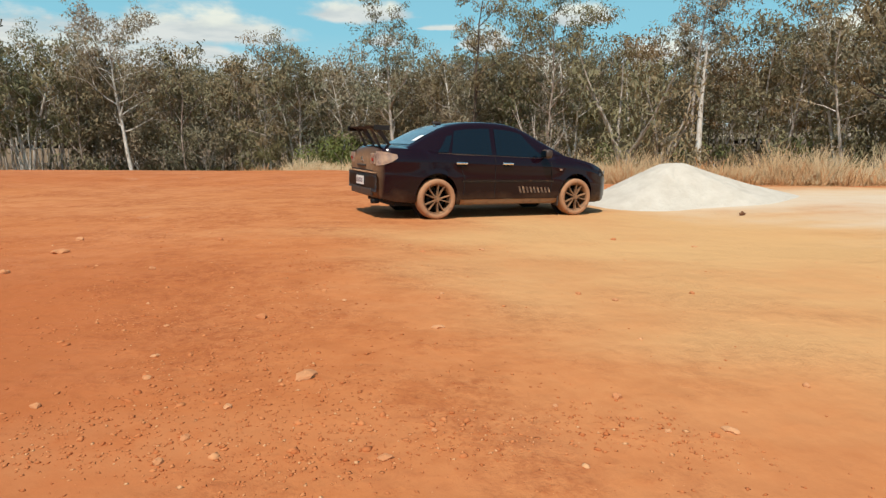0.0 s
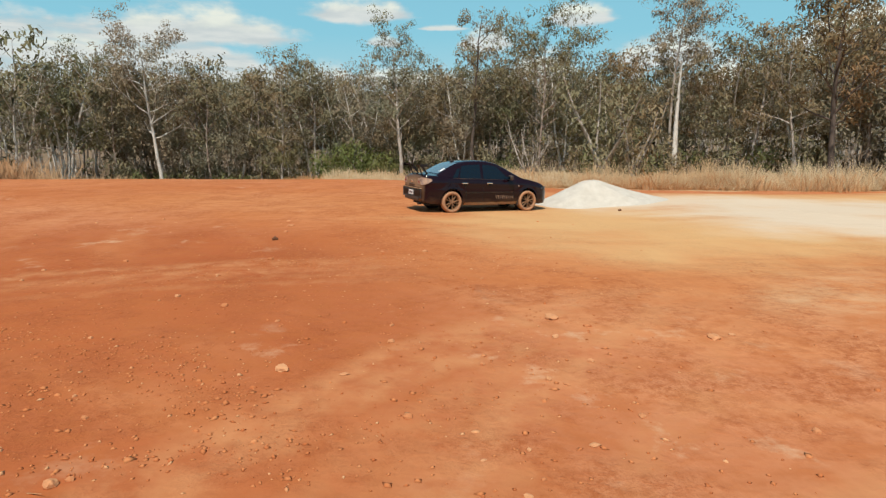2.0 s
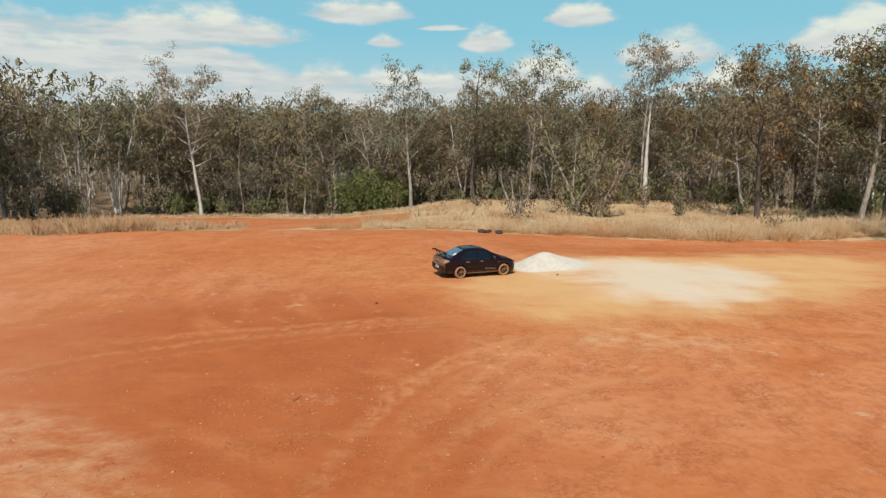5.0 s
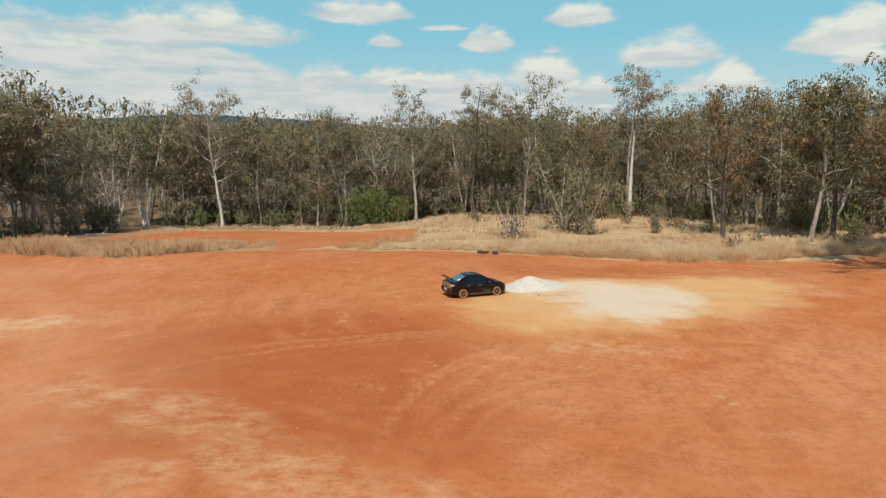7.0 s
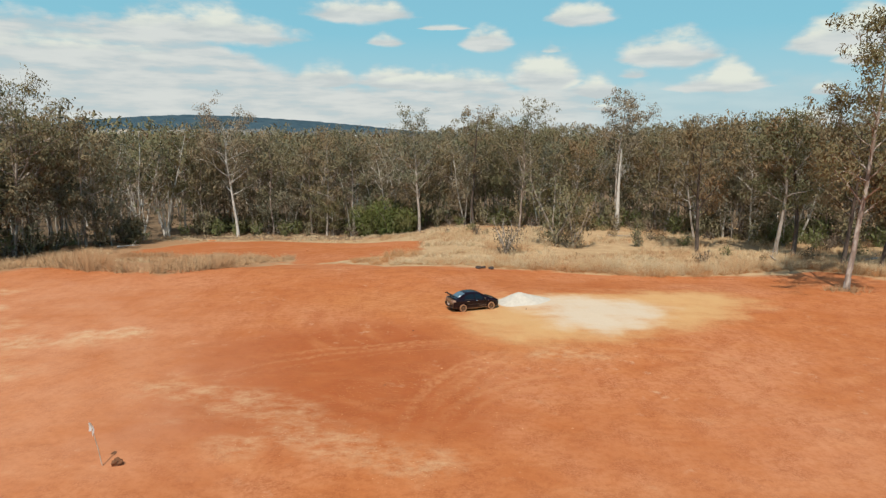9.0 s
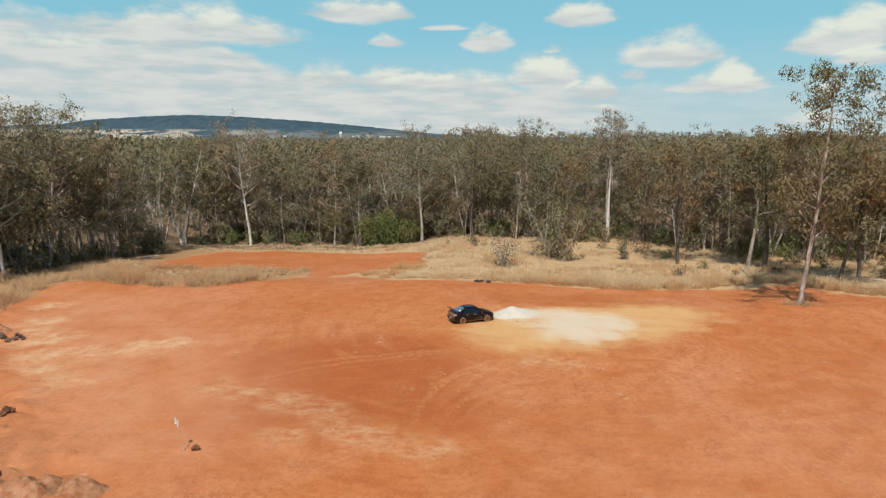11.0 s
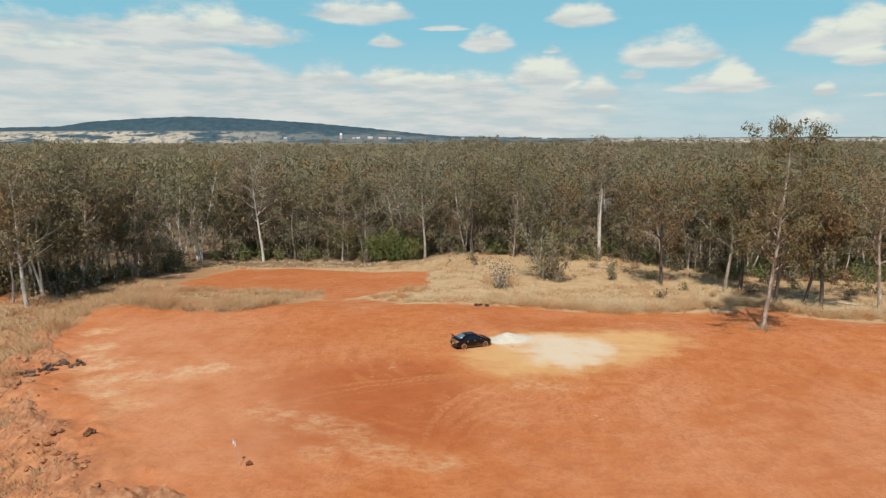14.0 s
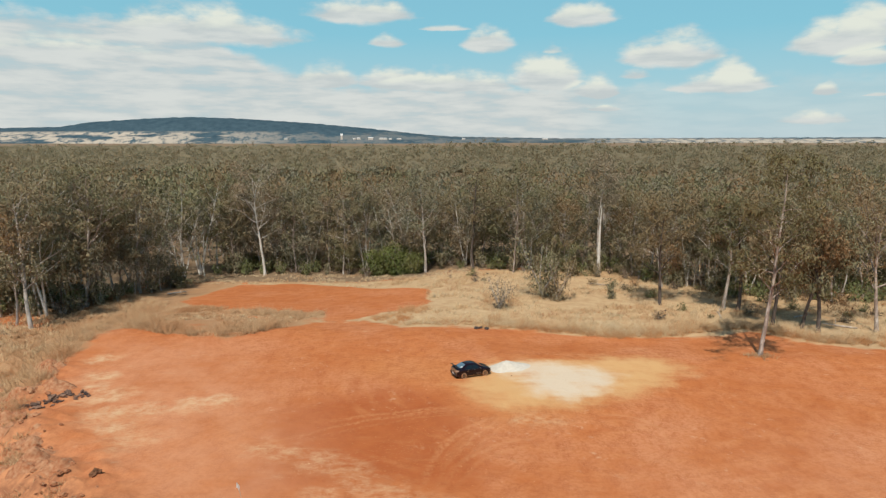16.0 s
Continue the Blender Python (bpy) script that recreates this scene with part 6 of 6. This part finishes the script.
# straw and chaff lying about on the dirt
STRAW = leaf_material("straw", (0.58, 0.36, 0.18), (0.72, 0.50, 0.28), (0.60, 0.34, 0.16), 0.3, vary=False)
LITTER_AT = [(-5.6, -6.2, 1.4, 1.2), (-6.4, -8.6, 2.0, 1.2), (-12.5, -9.2, 2.4, 1.3), (-8.6, -12.2, 2.2, 1.2), (-5.0, -14.2, 2.0, 1.1), (-15.5, -6.5, 2.0, 1.6)]
sx_, sy_ = [], []
for cx_, cy_, rx_, ry_ in LITTER_AT:
    n = 170 if cx_ > -8 and cy_ > -10 else 320
    sx_.append(rs.normal(cx_, rx_, n))
    sy_.append(rs.normal(cy_, ry_, n))
sx_, sy_ = np.concatenate(sx_), np.concatenate(sy_)
keep = rough(sx_, sy_, 1.8, 37) > -0.05
sx_, sy_ = sx_[keep], sy_[keep]
n = len(sx_)
turn = rs.uniform(0, 6.28, n)
ln, wd = rs.uniform(0.04, 0.15, n), rs.uniform(0.006, 0.014, n)
P = np.stack([sx_, sy_, height(sx_, sy_) + relief(sx_, sy_) + 0.012], 1)
D = np.stack([np.cos(turn), np.sin(turn), rs.uniform(-0.08, 0.2, n)], 1) * ln[:, None] * 0.5
S = np.stack([-np.sin(turn), np.cos(turn), rs.uniform(-0.4, 0.4, n)], 1) * wd[:, None] * 0.5
tagged(new("straw", quads_mesh("straw", np.stack([P - D - S, P - D + S, P + D + S * 0.4, P + D - S * 0.4], 1), STRAW)), "loose pale straw strewn on the red dirt", "straw", kind="stuff")

# sticks
STICK = bark_material("dry_stick", (0.32, 0.20, 0.12), (0.14, 0.08, 0.05), 0.5)
for x0, y0, x1, y1, r in ((-5.32, -6.17, -5.15, -5.84, 0.014), (4.15, -3.28, 4.46, -3.62, 0.013), (0.11, -6.39, 0.31, -6.61, 0.010)):
    v, f = [], []
    a, b = Vector((x0, y0, surface_at(x0, y0) + r)), Vector((x1, y1, surface_at(x1, y1) + 2 * r))
    tube(v, f, [a, a.lerp(b, 0.35) + Vector((0.01, 0.02, 0.01)), a.lerp(b, 0.7) + Vector((-0.01, 0.01, 0.02)), b], [r, r * 0.9, r * 0.8, r * 0.4], 6)
    tagged(new("stick", mesh_of("stick", [tuple(k) for k in v], f, STICK)), "short broken stick on the red dirt", "stick")

# ---- things about the lot ----
RUBBER = dusty("weathered_rubber", (0.03, 0.028, 0.028), (0.16, 0.10, 0.07), 0.3)


def old_tyre(x, y, tilt, turn):
    bm = lathe([(0.19, -0.07), (0.20, -0.10), (0.28, -0.11), (0.325, -0.08), (0.335, 0), (0.325, 0.08), (0.28, 0.11), (0.20, 0.10), (0.19, 0.07), (0.19, -0.07)], 28)
    ob = part("old_tyre", bm, RUBBER, None, smooth=True)
    ob.matrix_basis = pose(x, y, surface_at(x, y) + 0.14, 90 + tilt, 0, turn)
    tagged(ob, "old black tyre dumped at the grass edge", "tyre", "dumped tyres")


old_tyre(2.2, 29.4, 8, 0)
old_tyre(2.75, 29.8, -14, 40)
old_tyre(3.7, 29.5, 5, 10)

# survey stake with a pale head, and the dark clod at its foot
WOODY = bark_material("grey_stake", (0.62, 0.52, 0.42), (0.42, 0.32, 0.24), 0.5)
stake = tagged(new("marker_stake"), "thin leaning wooden stake with a pale ribbon", "stake")
stake.location = (-16.8, -14.85, surface_at(-16.8, -14.85))
v, f = [], []
tube(v, f, [Vector((0, 0, -0.1)), Vector((-0.12, 0, 0.8)), Vector((-0.32, 0, 2.0))], [0.022, 0.02, 0.018], 6)
new("post", mesh_of("post", [tuple(k) for k in v], f, WOODY)).parent = stake
part("ribbon", patch(lambda u, w: (-0.30 + 0.02 * u + 0.10 * w * math.sin(3 * u), 0.03 * math.sin(5 * u) - 0.02, 1.98 - 0.55 * u), 6, 2, 0.006), STICKER, stake, "pale cloth ribbon")
part("ribbon", patch(lambda u, w: (-0.32 - 0.12 * w, 0.03 * math.sin(4 * u) + 0.02, 2.02 - 0.40 * u), 6, 2, 0.006), STICKER, stake, "pale cloth ribbon")
DARK_EARTH = Mat("dark_clod", rough=0.95, spec=0.1)
DARK_EARTH.color(DARK_EARTH.mix(DARK_EARTH.noise(6, 5), (0.10, 0.05, 0.03), (0.26, 0.12, 0.06)))
CLOD = stone_mesh(9, 0.8, 3, 1.7)
CLOD.materials.clear()
CLOD.materials.append(DARK_EARTH.m)


def lump(name, me, x, y, sx, sy, sz, label, cat, turn=0, sink=0.3, group=""):
    ob = new(name, me)
    ob.matrix_basis = pose(x, y, surface_at(x, y) + sz * (1 - sink) * 0.6, 0, 0, turn) @ Matrix.Diagonal((sx, sy, sz, 1))
    return tagged(ob, label, cat, group)


lump("dark_clod", CLOD, -4.09, 4.17, 0.06, 0.045, 0.055, "dark jagged clod on the red dirt", "clod", 40)
lump("dark_clod", CLOD, 5.17, 10.44, 0.06, 0.05, 0.05, "small dark lump at the foot of the sand heap", "clod", 30)
lump("dark_clod", CLOD, -16.15, -14.8, 0.22, 0.17, 0.24, "dark lump of earth beside the stake", "clod", 20)
lump("dark_clod", CLOD, -29.6, -10.9, 0.45, 0.4, 0.42, "dark lump of earth on the spoil bank", "clod", 80)
lump("pale_rock", STONES[0], -23.3, 55.2, 0.20, 0.18, 0.2, "small whitish rock on the red yard", "rock", 10)
lump("pale_rock", STONES[2], -46.5, 77.0, 0.8, 0.4, 0.3, "pale flat rock at the yard's edge", "rock", 10)

SPOIL = Mat("spoil_earth", rough=0.95, spec=0.1)
sp = SPOIL.noise(2.5, 6, 0.65)
SPOIL.color(SPOIL.mix(SPOIL.rng(sp, 0.35, 0.65), (0.33, 0.115, 0.05), (0.50, 0.27, 0.15)))
SPOIL.bump(SPOIL.noise(7, 6, 0.7), 0.9, 0.12)


def mound(x, y, rx, ry, tall, seed, label):
    v = []
    for r in np.linspace(0, 1, 10):
        for k in range(22):
            a = 2 * math.pi * k / 22
            w = 1 + 0.18 * noise.noise(Vector((math.cos(a) * 1.4, math.sin(a) * 1.4, seed)))
            qx, qy = x + rx * r * w * math.cos(a), y + ry * r * w * math.sin(a)
            z = tall * (math.cos(r * math.pi) * 0.5 + 0.5) * (1 + 0.45 * noise.noise(Vector((qx * 1.8, qy * 1.8, seed))))
            z += 0.14 * noise.noise(Vector((qx * 4, qy * 4, seed))) * (1 - r)
            v.append((qx, qy, z - 0.06 * r))
    v = np.array(v)
    v[:, 2] += height(v[:, 0], v[:, 1]) + relief(v[:, 0], v[:, 1])
    v = v.tolist()
    f = [(j * 22 + k, j * 22 + (k + 1) % 22, (j + 1) * 22 + (k + 1) % 22, (j + 1) * 22 + k) for j in range(9) for k in range(22)]
    tagged(new("earth_mound", mesh_of("earth_mound", v, f, SPOIL.m, smooth=True)), label, "mound", "mounds of spoil")


mound(-22.6, -19.2, 1.7, 1.4, 0.85, 1.0, "rough mound of red-brown spoil")
mound(-20.3, -18.9, 1.5, 1.2, 0.75, 2.0, "rough mound of grey-brown spoil")
mound(-39.0, -5.5, 2.0, 1.6, 0.7, 3.0, "low mound of pale spoil on the bank")
mound(-43.5, 6.6, 2.2, 1.3, 0.8, 4.0, "low mound of spoil on the bank")
mound(-33.5, -9.5, 1.6, 1.2, 0.5, 5.0, "low mound of red spoil on the bank")

for x, y, seed in ((-49, 13.5, 31), (-44.8, 0.2, 32), (-37.2, -7.0, 33)):
    mound(x, y, 2.2, 1.2, 0.55, seed, "low weathered ridge of spoil on the bank")
mr = random.Random(17)
bank_line = [(-48, 14), (-45.5, 5), (-40, -3), (-34, -9), (-28, -15), (-21.5, -23)]
for k in range(34):
    t = mr.uniform(0, 4.999)
    (ax, ay), (bx, by) = bank_line[int(t)], bank_line[int(t) + 1]
    f_ = t - int(t)
    r_ = mr.uniform(0.5, 1.5)
    mound(ax + (bx - ax) * f_ - abs(mr.gauss(0, 2.0)) + 0.8, ay + (by - ay) * f_ - abs(mr.gauss(0, 1.2)), r_, r_ * mr.uniform(0.6, 1.0), r_ * mr.uniform(0.35, 0.6), 20.0 + k, "rough clod heap of red spoil on the bank")

# dark burnt litter dumped on the bank
CHAR = Mat("charred_litter", rough=0.9, spec=0.2)
CHAR.color(CHAR.mix(CHAR.each(), (0.05, 0.034, 0.03), (0.26, 0.15, 0.10)))
CHAR_AT = (-42.2, 3.4)
rr = random.Random(3)
CHAR_MESH = stone_mesh(12, 0.6, 2, 2.0)
CHAR_MESH.materials.clear()
CHAR_MESH.materials.append(CHAR.m)
for k in range(90):
    along, off = rr.gauss(0, 1.6), rr.gauss(0, 0.6)
    x, y = CHAR_AT[0] + 0.75 * along - 0.6 * off, CHAR_AT[1] + 0.6 * along + 0.75 * off
    r = rr.uniform(0.10, 0.36)
    lump("charred_chunk", CHAR_MESH, x, y, r, r * rr.uniform(0.4, 1), r * 0.8, "charred chunk dumped on the bank", "debris", rr.uniform(0, 360), 0.4, "dumped debris")


# broken clods along the bank
EARTH_CLOD = stone_mesh(14, 0.7, 2, 1.8)
EARTH_CLOD.materials.clear()
EARTH_CLOD.materials.append(SPOIL.m)
for k in range(90):
    t = rr.uniform(0, 4.999)
    (ax, ay), (bx, by) = bank_line[int(t)], bank_line[int(t) + 1]
    f_, r = t - int(t), rr.uniform(0.10, 0.34)
    lump("earth_clod", EARTH_CLOD, ax + (bx - ax) * f_ + rr.gauss(-0.6, 1.3), ay + (by - ay) * f_ + rr.gauss(-0.4, 0.9), r, r * rr.uniform(0.6, 1), r * 0.8,
         "broken clod of red-brown earth on the bank", "clod", rr.uniform(0, 360), 0.4, "clods on the bank")
